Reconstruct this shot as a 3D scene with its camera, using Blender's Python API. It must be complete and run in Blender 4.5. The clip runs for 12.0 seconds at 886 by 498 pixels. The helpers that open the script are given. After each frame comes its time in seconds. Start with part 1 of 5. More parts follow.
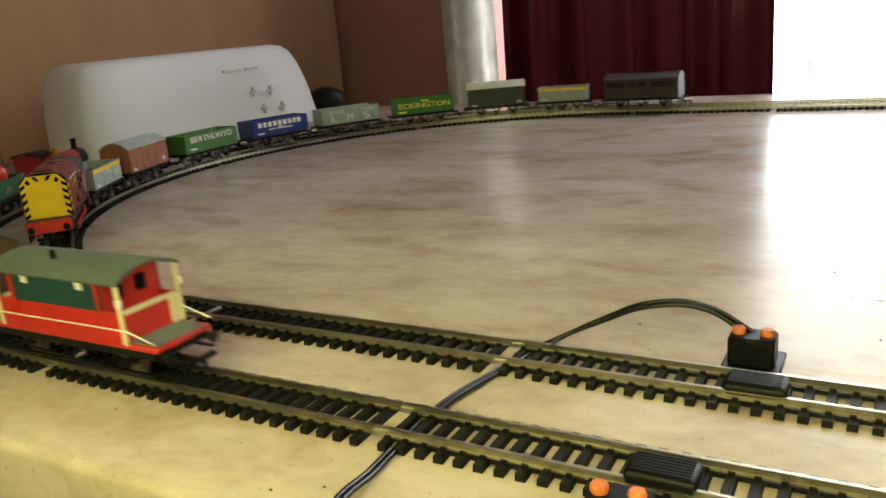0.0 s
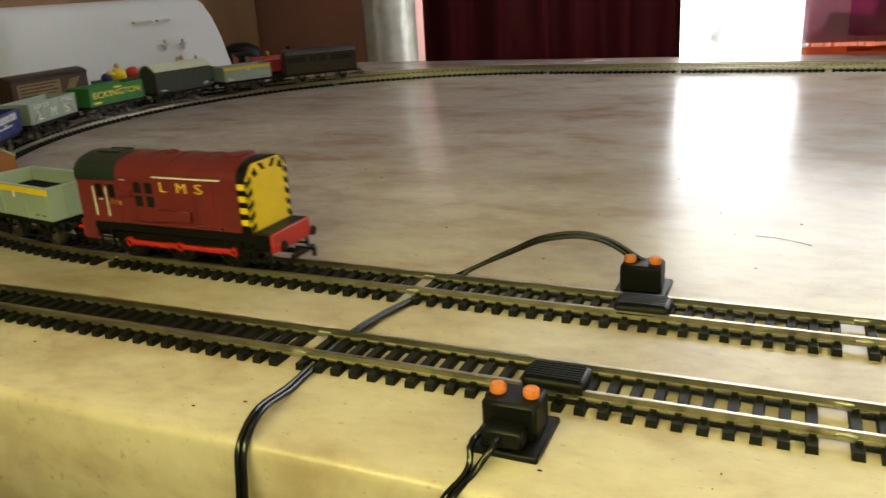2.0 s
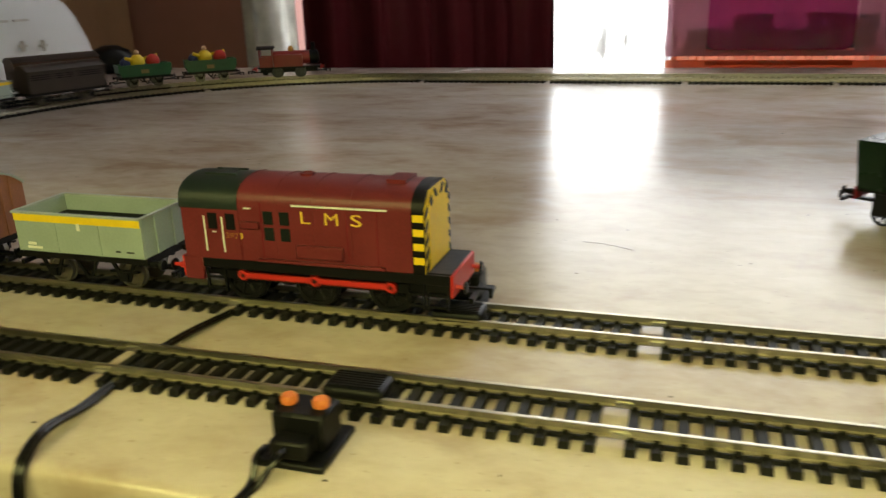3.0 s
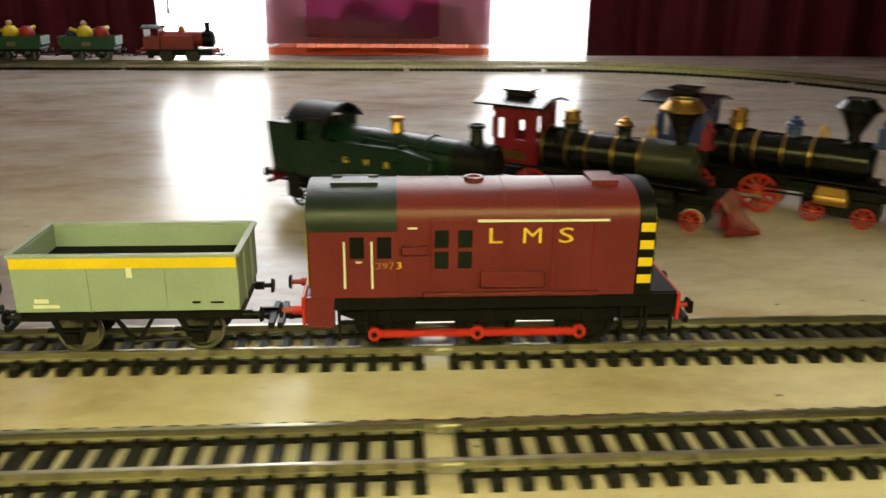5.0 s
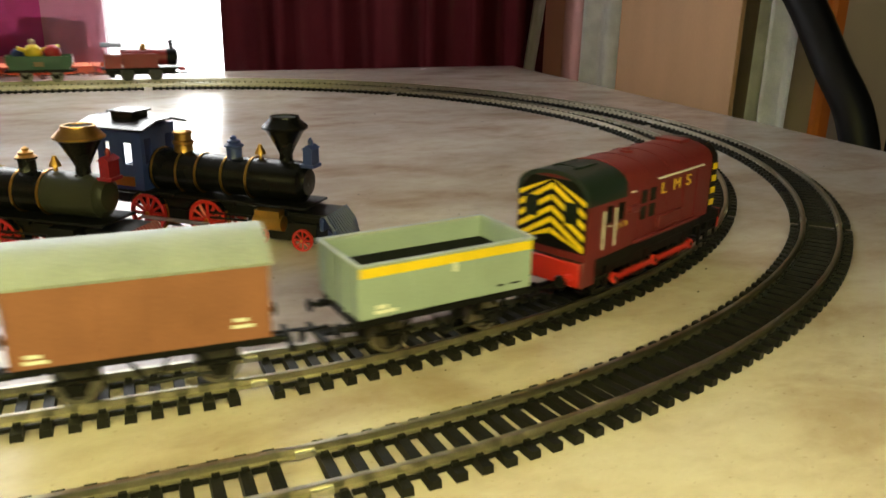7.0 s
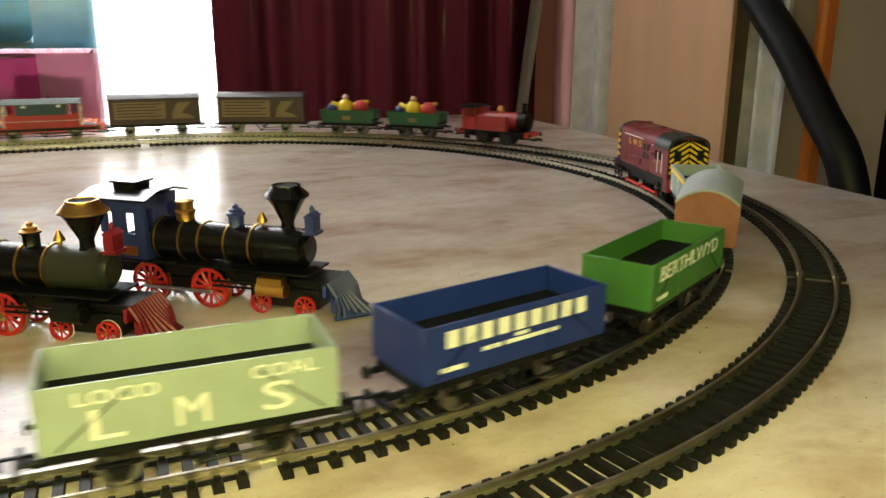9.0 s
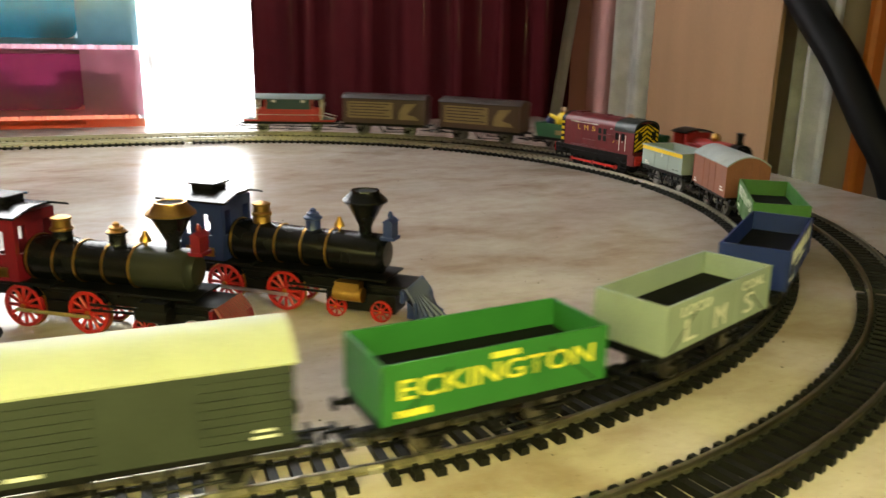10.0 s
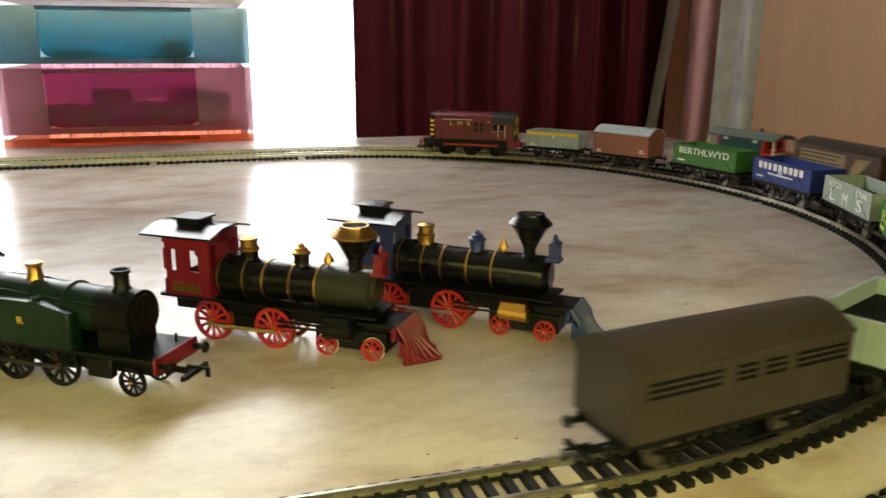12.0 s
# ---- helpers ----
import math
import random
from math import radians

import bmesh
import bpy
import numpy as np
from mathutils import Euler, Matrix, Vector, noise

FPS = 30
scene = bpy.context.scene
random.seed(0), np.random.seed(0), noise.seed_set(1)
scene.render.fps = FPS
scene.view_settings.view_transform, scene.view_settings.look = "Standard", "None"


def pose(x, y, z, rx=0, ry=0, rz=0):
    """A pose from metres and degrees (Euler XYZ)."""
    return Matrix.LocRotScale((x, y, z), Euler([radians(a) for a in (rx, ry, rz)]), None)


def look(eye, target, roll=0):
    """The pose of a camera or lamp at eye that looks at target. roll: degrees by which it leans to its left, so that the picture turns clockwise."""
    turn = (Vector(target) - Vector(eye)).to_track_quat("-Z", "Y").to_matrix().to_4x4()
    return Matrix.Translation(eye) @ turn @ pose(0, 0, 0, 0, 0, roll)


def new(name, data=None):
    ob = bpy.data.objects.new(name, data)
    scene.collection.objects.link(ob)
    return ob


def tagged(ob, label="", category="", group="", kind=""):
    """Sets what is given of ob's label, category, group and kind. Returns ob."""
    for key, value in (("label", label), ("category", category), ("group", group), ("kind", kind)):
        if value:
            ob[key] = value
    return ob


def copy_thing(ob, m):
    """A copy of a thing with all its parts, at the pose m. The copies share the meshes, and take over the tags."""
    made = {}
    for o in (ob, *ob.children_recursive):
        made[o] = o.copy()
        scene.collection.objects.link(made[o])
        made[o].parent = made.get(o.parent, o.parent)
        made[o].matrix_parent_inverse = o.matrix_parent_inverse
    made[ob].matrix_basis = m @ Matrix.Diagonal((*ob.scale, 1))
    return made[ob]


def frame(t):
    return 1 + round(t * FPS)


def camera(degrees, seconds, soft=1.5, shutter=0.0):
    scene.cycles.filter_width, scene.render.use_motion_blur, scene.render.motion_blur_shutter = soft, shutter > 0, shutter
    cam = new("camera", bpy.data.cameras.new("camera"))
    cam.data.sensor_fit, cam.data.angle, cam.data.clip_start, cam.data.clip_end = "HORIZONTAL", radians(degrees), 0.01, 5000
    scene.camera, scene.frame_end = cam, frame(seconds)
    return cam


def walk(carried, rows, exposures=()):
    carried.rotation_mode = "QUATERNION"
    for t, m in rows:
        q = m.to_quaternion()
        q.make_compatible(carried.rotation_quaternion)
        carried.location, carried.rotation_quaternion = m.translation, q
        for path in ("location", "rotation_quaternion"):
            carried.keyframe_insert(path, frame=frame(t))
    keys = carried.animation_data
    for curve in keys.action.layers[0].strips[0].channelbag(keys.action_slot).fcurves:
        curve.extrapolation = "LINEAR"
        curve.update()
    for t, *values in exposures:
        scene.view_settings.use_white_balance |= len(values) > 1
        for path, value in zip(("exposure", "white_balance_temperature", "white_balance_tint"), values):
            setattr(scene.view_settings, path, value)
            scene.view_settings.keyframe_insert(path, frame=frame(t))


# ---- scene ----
TOP = 0.75            # height of the table top
RAIL = 0.0056         # rail head above the table
RI, RO, GAP = 0.3808, 0.4338, 0.0596
YO = RO - GAP          # the outer loop's middle line; RI is the inner one's
LEN, LEN_O = 0.6768, 0.7008   # four straights of the inner and of the outer loop
SKEW = Matrix.Translation((0, RI, 0)) @ Matrix.Rotation(radians(-0.6), 4, "Z") @ Matrix.Translation((0, -RI, 0))   # the inner loop lies a little askew


def place(x, y, z, rx, rz, roll):
    return pose(x, y, z, rx, 0, rz) @ pose(0, 0, 0, 0, 0, roll)


# ---- camera and its walk ----
cam = camera(58.51, 12.0, soft=1.5, shutter=0.5)
PATH = [
    (0.0, place(-0.3790, -0.2634, 0.8843, 74.118, 30.319, -5.067)),
    (0.5, place(-0.3740, -0.2687, 0.8804, 73.268, 29.825, -4.861)),
    (1.0, place(-0.3667, -0.2685, 0.8755, 72.360, 28.392, -4.649)),
    (1.5, place(-0.3667, -0.2762, 0.8750, 71.676, 26.424, -3.980)),
    (2.0, place(-0.3678, -0.2805, 0.8772, 71.196, 24.508, -3.481)),
    (2.5, place(-0.3568, -0.2787, 0.8776, 71.197, 21.155, -2.685)),
    (3.0, place(-0.3372, -0.2698, 0.8767, 71.368, 16.997, -1.804)),
    (3.5, place(-0.3095, -0.2630, 0.8752, 71.150, 11.450, -0.450)),
    (5.5, place(-0.1424, -0.2267, 0.8618, 70.293, -9.030, 0.672)),
    (6.0, place(-0.0984, -0.2284, 0.8574, 70.119, -14.232, 1.056)),
    (6.5, place(-0.0549, -0.2278, 0.8597, 70.472, -19.277, 1.344)),
    (7.0, place(-0.0337, -0.2281, 0.8683, 71.696, -22.670, 1.146)),
    (9.0, place(-0.0368, -0.2263, 0.8799, 74.573, -23.094, 0.114)),
    (9.5, place(-0.0506, -0.2222, 0.8816, 74.288, -23.362, 0.377)),
    (10.0, place(-0.0646, -0.2158, 0.8836, 74.529, -22.097, 1.080)),
    (10.5, place(-0.0801, -0.2103, 0.8847, 74.919, -20.710, 0.660)),
    (11.0, place(-0.0895, -0.2117, 0.8874, 75.028, -19.433, 0.331)),
    (11.5, place(-0.0984, -0.2126, 0.8896, 75.032, -18.448, 0.354)),
    (12.0, place(-0.1132, -0.2102, 0.8929, 75.041, -17.182, 0.342)),
]
walk(cam, PATH, [(0.0, 0.08), (1.0, 0.0), (2.0, -0.16), (2.5, -0.28), (3.5, -0.40), (5.5, -0.02), (7.0, 0.34), (9.0, 0.62), (12.0, 0.34)])

# ---- light ----
world = bpy.data.worlds.new("world")
scene.world = world
world.use_nodes = True
wn = world.node_tree.nodes
sky = wn.new("ShaderNodeTexSky")
sky.sky_type, sky.sun_disc = "NISHITA", False
sky.sun_elevation, sky.sun_rotation = radians(38), radians(20)
wn["Background"].inputs["Strength"].default_value = 0.12
world.node_tree.links.new(sky.outputs[0], wn["Background"].inputs["Color"])


def area(name, m, sx, sy, power, colour):
    data = bpy.data.lights.new(name, "AREA")
    data.shape, data.size, data.size_y, data.energy, data.color = "RECTANGLE", sx, sy, power, colour
    ob = new(name, data)
    ob.matrix_world = m
    return ob


# daylight in the window's opening, and the warm lamp of the room behind the camera
area("window_daylight", look((-0.2, 1.22, 1.35), (-0.2, -0.5, 0.7)), 1.5, 1.1, 19.0, (0.97, 0.99, 1.0))
area("room_lamp", look((-0.28, -0.32, 0.96), (-0.28, -0.22, 0.75)), 0.9, 0.06, 3.5, (0.97, 0.93, 0.31))
# unseen fill lamp added far behind the camera to lift the sides facing it
area("room_daylight", look((0.3, -2.6, 2.0), (-0.3, 0.8, 0.8)), 1.8, 1.4, 4.0, (0.86, 0.93, 1.0))

# ---- materials ----
def mat(name, colour, rough=0.5, metal=0.0, var=0.12, scale=60.0, bump=0.15, fine=900.0, coat=0.0, spec=0.5, alt=None, stretch=(1, 1, 1)):
    m = bpy.data.materials.new(name)
    m.use_nodes = True
    nt, ns = m.node_tree, m.node_tree.nodes
    b = ns["Principled BSDF"]
    tc, mp = ns.new("ShaderNodeTexCoord"), ns.new("ShaderNodeMapping")
    mp.inputs["Scale"].default_value = stretch
    n1, n2 = ns.new("ShaderNodeTexNoise"), ns.new("ShaderNodeTexNoise")
    n1.inputs["Scale"].default_value, n1.inputs["Detail"].default_value = scale, 5
    n2.inputs["Scale"].default_value, n2.inputs["Detail"].default_value = fine, 3
    nt.links.new(tc.outputs["Object"], mp.inputs["Vector"])
    for n in (n1, n2):
        nt.links.new(mp.outputs[0], n.inputs["Vector"])
    ramp = ns.new("ShaderNodeValToRGB")
    c = Vector(colour)
    lo = Vector(alt) if alt else c * (1 - 2 * var)
    hi = c * (1 + var)
    ramp.color_ramp.elements[0].position, ramp.color_ramp.elements[1].position = 0.3, 0.68
    ramp.color_ramp.elements[0].color, ramp.color_ramp.elements[1].color = (*lo, 1), (*hi, 1)
    mixf = ns.new("ShaderNodeMath")
    mixf.operation = "MULTIPLY_ADD"
    mixf.inputs[1].default_value, mixf.inputs[2].default_value = 0.35, 0.0
    add = ns.new("ShaderNodeMath")
    add.operation = "MULTIPLY_ADD"
    add.inputs[1].default_value = 0.65
    nt.links.new(n2.outputs["Fac"], mixf.inputs[0])
    nt.links.new(n1.outputs["Fac"], add.inputs[0])
    nt.links.new(mixf.outputs[0], add.inputs[2])
    nt.links.new(add.outputs[0], ramp.inputs[0])
    nt.links.new(ramp.outputs[0], b.inputs["Base Color"])
    b.inputs["Metallic"].default_value = metal
    b.inputs["Coat Weight"].default_value = coat
    b.inputs["Specular IOR Level"].default_value = spec
    rr = ns.new("ShaderNodeMapRange")
    rr.inputs[3].default_value, rr.inputs[4].default_value = max(rough - 0.1, 0.03), min(rough + 0.12, 1)
    nt.links.new(n1.outputs["Fac"], rr.inputs[0])
    nt.links.new(rr.outputs[0], b.inputs["Roughness"])
    bp = ns.new("ShaderNodeBump")
    bp.inputs["Strength"].default_value, bp.inputs["Distance"].default_value = bump, 0.0006
    nt.links.new(n2.outputs["Fac"], bp.inputs["Height"])
    nt.links.new(bp.outputs[0], b.inputs["Normal"])
    return m


def table_material():
    """Beige laminate: cloudy marbling with pinkish brown veins, faint streaks, specks and a worn sheen."""
    m = bpy.data.materials.new("laminate")
    m.use_nodes = True
    nt, ns = m.node_tree, m.node_tree.nodes
    b = ns["Principled BSDF"]
    tc, mp = ns.new("ShaderNodeTexCoord"), ns.new("ShaderNodeMapping")
    mp.inputs["Scale"].default_value = (1.0, 1.7, 1.0)
    mp.inputs["Rotation"].default_value = (0, 0, radians(-14))
    nt.links.new(tc.outputs["Object"], mp.inputs["Vector"])

    def noise(scale, detail, rough, distort):
        n = ns.new("ShaderNodeTexNoise")
        n.inputs["Scale"].default_value, n.inputs["Detail"].default_value = scale, detail
        n.inputs["Roughness"].default_value, n.inputs["Distortion"].default_value = rough, distort
        nt.links.new(mp.outputs[0], n.inputs["Vector"])
        return n

    def ramp(src, *stops):
        r = ns.new("ShaderNodeValToRGB")
        e = r.color_ramp.elements
        while len(e) < len(stops):
            e.new(0.5)
        for k, (p, c) in enumerate(stops):
            e[k].position, e[k].color = p, (*c, 1)
        nt.links.new(src.outputs["Fac"], r.inputs[0])
        return r

    def over(lower, upper, amount):
        mm = ns.new("ShaderNodeMix")
        mm.data_type, mm.blend_type = "RGBA", "MULTIPLY"
        mm.inputs[0].default_value = amount
        nt.links.new(lower, mm.inputs[6])
        nt.links.new(upper, mm.inputs[7])
        return mm.outputs[2]

    cloud, marble, grain, speck = noise(4.5, 6, 0.55, 0.6), noise(13.0, 7, 0.58, 0.35), noise(70.0, 4, 0.6, 0.3), noise(300.0, 2, 0.5, 0.0)
    base = ramp(cloud, (0.30, (0.50, 0.425, 0.372)), (0.70, (0.66, 0.592, 0.535)))
    vein = ramp(marble, (0.32, (0.66, 0.55, 0.47)), (0.48, (0.90, 0.86, 0.82)), (0.66, (1, 1, 1)))
    fine = ramp(grain, (0.30, (0.86, 0.83, 0.80)), (0.60, (1, 1, 1)))
    dots = ramp(speck, (0.25, (0.72, 0.68, 0.64)), (0.34, (1, 1, 1)))
    colour = over(over(over(base.outputs[0], vein.outputs[0], 0.85), fine.outputs[0], 0.9), dots.outputs[0], 0.8)
    nt.links.new(colour, b.inputs["Base Color"])
    rr = ns.new("ShaderNodeMapRange")
    rr.inputs[3].default_value, rr.inputs[4].default_value = 0.20, 0.30
    nt.links.new(cloud.outputs["Fac"], rr.inputs[0])
    nt.links.new(rr.outputs[0], b.inputs["Roughness"])
    bp = ns.new("ShaderNodeBump")
    bp.inputs["Strength"].default_value, bp.inputs["Distance"].default_value = 0.03, 0.0005
    nt.links.new(grain.outputs["Fac"], bp.inputs["Height"])
    nt.links.new(bp.outputs[0], b.inputs["Normal"])
    return m


def sheer(name, colour, through_share, gloss=0.05, clear=0.0):
    """Cloth or plastic that lets light through."""
    m = bpy.data.materials.new(name)
    m.use_nodes = True
    nt, ns = m.node_tree, m.node_tree.nodes
    ns.remove(ns["Principled BSDF"])
    out = ns["Material Output"]
    tc, nz, mx = ns.new("ShaderNodeTexCoord"), ns.new("ShaderNodeTexNoise"), ns.new("ShaderNodeMix")
    nz.inputs["Scale"].default_value = 35
    nt.links.new(tc.outputs["Object"], nz.inputs["Vector"])
    mx.data_type = "RGBA"
    mx.inputs[6].default_value, mx.inputs[7].default_value = (*[c * 0.75 for c in colour], 1), (*colour, 1)
    nt.links.new(nz.outputs["Fac"], mx.inputs[0])
    d, t, g = ns.new("ShaderNodeBsdfDiffuse"), ns.new("ShaderNodeBsdfTranslucent"), ns.new("ShaderNodeBsdfGlossy")
    g.inputs["Roughness"].default_value = 0.15
    a, c = ns.new("ShaderNodeMixShader"), ns.new("ShaderNodeMixShader")
    a.inputs[0].default_value, c.inputs[0].default_value = through_share, gloss
    for n in (d, t):
        nt.links.new(mx.outputs[2], n.inputs["Color"])
    nt.links.new(d.outputs[0], a.inputs[1])
    nt.links.new(t.outputs[0], a.inputs[2])
    nt.links.new(a.outputs[0], c.inputs[1])
    nt.links.new(g.outputs[0], c.inputs[2])
    if clear:
        e, f = ns.new("ShaderNodeBsdfTransparent"), ns.new("ShaderNodeMixShader")
        f.inputs[0].default_value = clear
        e.inputs["Color"].default_value = (*[c ** 0.35 for c in colour], 1)
        nt.links.new(c.outputs[0], f.inputs[1])
        nt.links.new(e.outputs[0], f.inputs[2])
        c = f
    nt.links.new(c.outputs[0], out.inputs["Surface"])
    return m


def outside_material():
    """Overcast daylight outside, with pale shapes of a garden in it."""
    m = bpy.data.materials.new("daylight_outside")
    m.use_nodes = True
    nt, ns = m.node_tree, m.node_tree.nodes
    ns.remove(ns["Principled BSDF"])
    em, tc, nz, mp, r = (ns.new(k) for k in ("ShaderNodeEmission", "ShaderNodeTexCoord", "ShaderNodeTexNoise", "ShaderNodeMapping", "ShaderNodeValToRGB"))
    mp.inputs["Scale"].default_value = (8.0, 1, 2.6)
    nz.inputs["Scale"].default_value, nz.inputs["Detail"].default_value = 2.2, 6
    nt.links.new(tc.outputs["Object"], mp.inputs[0])
    nt.links.new(mp.outputs[0], nz.inputs["Vector"])
    nt.links.new(nz.outputs["Fac"], r.inputs[0])
    e = r.color_ramp.elements
    e[0].position, e[1].position, e[0].color, e[1].color = 0.33, 0.42, (0.03, 0.03, 0.027, 1), (1, 1, 1, 1)
    nt.links.new(r.outputs[0], em.inputs["Color"])
    em.inputs["Strength"].default_value = 6.5
    nt.links.new(em.outputs[0], ns["Material Output"].inputs["Surface"])
    return m


M_TABLE = table_material()
M_BLACK = mat("black_plastic", (0.0045, 0.0045, 0.005), 0.42, spec=0.20)
M_SLEEPER = mat("dark_sleeper_plastic", (0.007, 0.007, 0.007), 0.55, scale=200, spec=0.22)
M_RAIL = mat("nickel_silver_rail", (0.51, 0.475, 0.37), 0.33, 1.0, scale=120)
M_STEEL = mat("bright_steel", (0.55, 0.54, 0.52), 0.3, 1.0)
M_TYRE = mat("wheel_dark_metal", (0.07, 0.07, 0.07), 0.35, 0.8)
M_MAROON = mat("maroon_paint", (0.155, 0.021, 0.026), 0.36, spec=0.35)
M_DKGREEN = mat("dark_green_roof_paint", (0.011, 0.020, 0.018), 0.42)
M_GRILLE = mat("green_grille_paint", (0.006, 0.010, 0.009), 0.4, spec=0.25)
M_YELLOW = mat("warning_yellow_paint", (0.85, 0.58, 0.012), 0.45, var=0.06)
M_RED = mat("signal_red_paint", (0.52, 0.022, 0.016), 0.42)
M_WHITE = mat("white_paint", (0.78, 0.77, 0.72), 0.5, var=0.05)
M_GOLD = mat("gold_lettering", (0.80, 0.52, 0.06), 0.4, var=0.06)
M_GREYGREEN = mat("pale_grey_green_paint", (0.31, 0.38, 0.36), 0.5, var=0.07)
# near-black of wagon floors, with the shade inside the body put into it
M_INSIDE = mat("dark_floor_and_inner_shade", (0.005, 0.005, 0.006), 0.8, spec=0.15)
M_BROWN = mat("bauxite_brown_paint", (0.28, 0.105, 0.060), 0.55)
M_ROOF = mat("pale_grey_roof", (0.36, 0.40, 0.40), 0.55)
M_LGREEN = mat("grass_green_paint", (0.048, 0.165, 0.030), 0.45, var=0.08)
M_EGREEN = mat("mid_green_paint", (0.030, 0.175, 0.034), 0.45, var=0.08)
M_BLUE = mat("deep_blue_paint", (0.010, 0.026, 0.17), 0.42, var=0.08)
M_LGREY = mat("light_grey_paint", (0.31, 0.37, 0.32), 0.5, var=0.07)
M_OLIVE = mat("dark_olive_paint", (0.036, 0.046, 0.034), 0.55)
M_CREAMROOF = mat("cream_roof", (0.55, 0.58, 0.42), 0.55, var=0.06)
M_UMBER = mat("dark_umber_paint", (0.042, 0.031, 0.027), 0.40, spec=0.4)
M_LETYEL = mat("yellow_lettering", (0.85, 0.75, 0.08), 0.45, var=0.05)
M_CRIMSON = mat("crimson_paint", (0.32, 0.025, 0.025), 0.35)
M_BOTTLE = mat("bottle_green_paint", (0.018, 0.10, 0.045), 0.4)
M_LOADY = mat("yellow_plastic", (0.85, 0.62, 0.03), 0.4, var=0.05)
M_LOADR = mat("red_plastic", (0.50, 0.03, 0.03), 0.4)
M_FLESH = mat("pale_pink_plastic", (0.70, 0.48, 0.36), 0.5, var=0.05)
M_VANBROWN = mat("chocolate_brown_paint", (0.075, 0.038, 0.024), 0.5)
M_PANEL = mat("dull_gold_panel", (0.27, 0.19, 0.08), 0.5)
M_GUARDROOF = mat("grey_green_roof", (0.11, 0.145, 0.125), 0.6)
M_TEAL = mat("dark_teal_paint", (0.012, 0.055, 0.06), 0.45)
M_CREAM = mat("cream_paint", (0.72, 0.66, 0.42), 0.5, var=0.05)
M_SEA = mat("brunswick_green_paint", (0.006, 0.020, 0.011), 0.28, spec=0.3)
M_BRASS = mat("polished_brass", (0.52, 0.29, 0.075), 0.34, 1.0)
M_NAVY = mat("navy_paint", (0.020, 0.035, 0.15), 0.4)
M_CABRED = mat("cab_red_paint", (0.18, 0.008, 0.018), 0.36, spec=0.35)
M_WHEELRED = mat("wheel_red_paint", (0.42, 0.016, 0.014), 0.35)
M_BOILER = mat("satin_black_boiler", (0.004, 0.004, 0.004), 0.24, spec=0.32)
M_SMOKE = mat("smokebox_grey", (0.026, 0.027, 0.019), 0.35, spec=0.3)
M_WHEEL = mat("worn_steel_wheel", (0.26, 0.25, 0.22), 0.32, 1.0)
M_CABLE = mat("glossy_black_cable", (0.006, 0.006, 0.006), 0.22, spec=0.5)
M_GLOSS = mat("gloss_black_roof", (0.008, 0.008, 0.010), 0.20, spec=0.6)
M_ORANGE = mat("orange_button", (0.62, 0.17, 0.04), 0.5, var=0.06)
M_CURTAIN = sheer("maroon_velvet", (0.050, 0.008, 0.0095), 0.25, 0.01)
M_LINING = mat("grey_curtain_lining", (0.58, 0.55, 0.54), 0.9, scale=20)
M_NET = sheer("white_net", (0.86, 0.86, 0.84), 0.6, 0.02, 0.5)
M_CARD = mat("brown_cardboard", (0.42, 0.25, 0.14), 0.85, scale=8, var=0.07, stretch=(3, 3, 0.6), fine=300)
M_PINK = mat("dusty_pink_wall", (0.42, 0.20, 0.17), 0.8, scale=10, var=0.06)
M_LACE = mat("white_lace_cloth", (0.80, 0.80, 0.76), 0.9, scale=40)
M_CASE = mat("white_appliance_plastic", (0.68, 0.69, 0.71), 0.38, scale=6, var=0.03)
M_WOOD = mat("orange_stained_frame", (0.62, 0.17, 0.03), 0.4, scale=30)
M_CARPET = mat("grey_brown_carpet", (0.12, 0.10, 0.09), 0.95, scale=40)
M_WALL = mat("warm_plaster", (0.50, 0.40, 0.32), 0.85, scale=6, var=0.05)
M_CEIL = mat("white_ceiling", (0.75, 0.73, 0.70), 0.9, scale=6, var=0.03)
# brown of specks and hair; on the passage walls it carries the gloom
M_DARK = mat("passage_gloom_and_speck_brown", (0.035, 0.025, 0.02), 0.8)
M_TPINK = sheer("pink_drawer_plastic", (0.72, 0.40, 0.48), 0.78, 0.06, 0.48)
M_TTEAL = sheer("teal_drawer_plastic", (0.26, 0.50, 0.60), 0.78, 0.06, 0.48)
M_TORANGE = sheer("orange_drawer_plastic", (0.85, 0.30, 0.16), 0.78, 0.06, 0.48)
M_TCLEAR = sheer("clear_drawer_plastic", (0.72, 0.68, 0.70), 0.78, 0.08, 0.50)
M_TPINKDEEP = sheer("deep_pink_panel_plastic", (0.60, 0.06, 0.28), 0.78, 0.06, 0.46)
M_TTEALDEEP = sheer("deep_teal_panel_plastic", (0.004, 0.40, 0.60), 0.78, 0.06, 0.46)
M_CLUTTER = mat("dark_plastic_clutter", (0.10, 0.03, 0.10), 0.5)

# ---- mesh helpers ----
def link(name, bm, material, parent=None, label="", smooth=False):
    me = bpy.data.meshes.new(name)
    bmesh.ops.recalc_face_normals(bm, faces=bm.faces[:])
    bm.to_mesh(me)
    bm.free()
    me.materials.append(material)
    for p in me.polygons:
        p.use_smooth = True
    if not smooth:
        me.set_sharp_from_angle(angle=radians(38))
    ob = new(name, me)
    if parent:
        ob.parent = parent
    if label:
        ob["label"] = label
    return ob


def part(name, bm, material, parent, label="", smooth=False):
    return link(name, bm, material, parent, label, smooth)


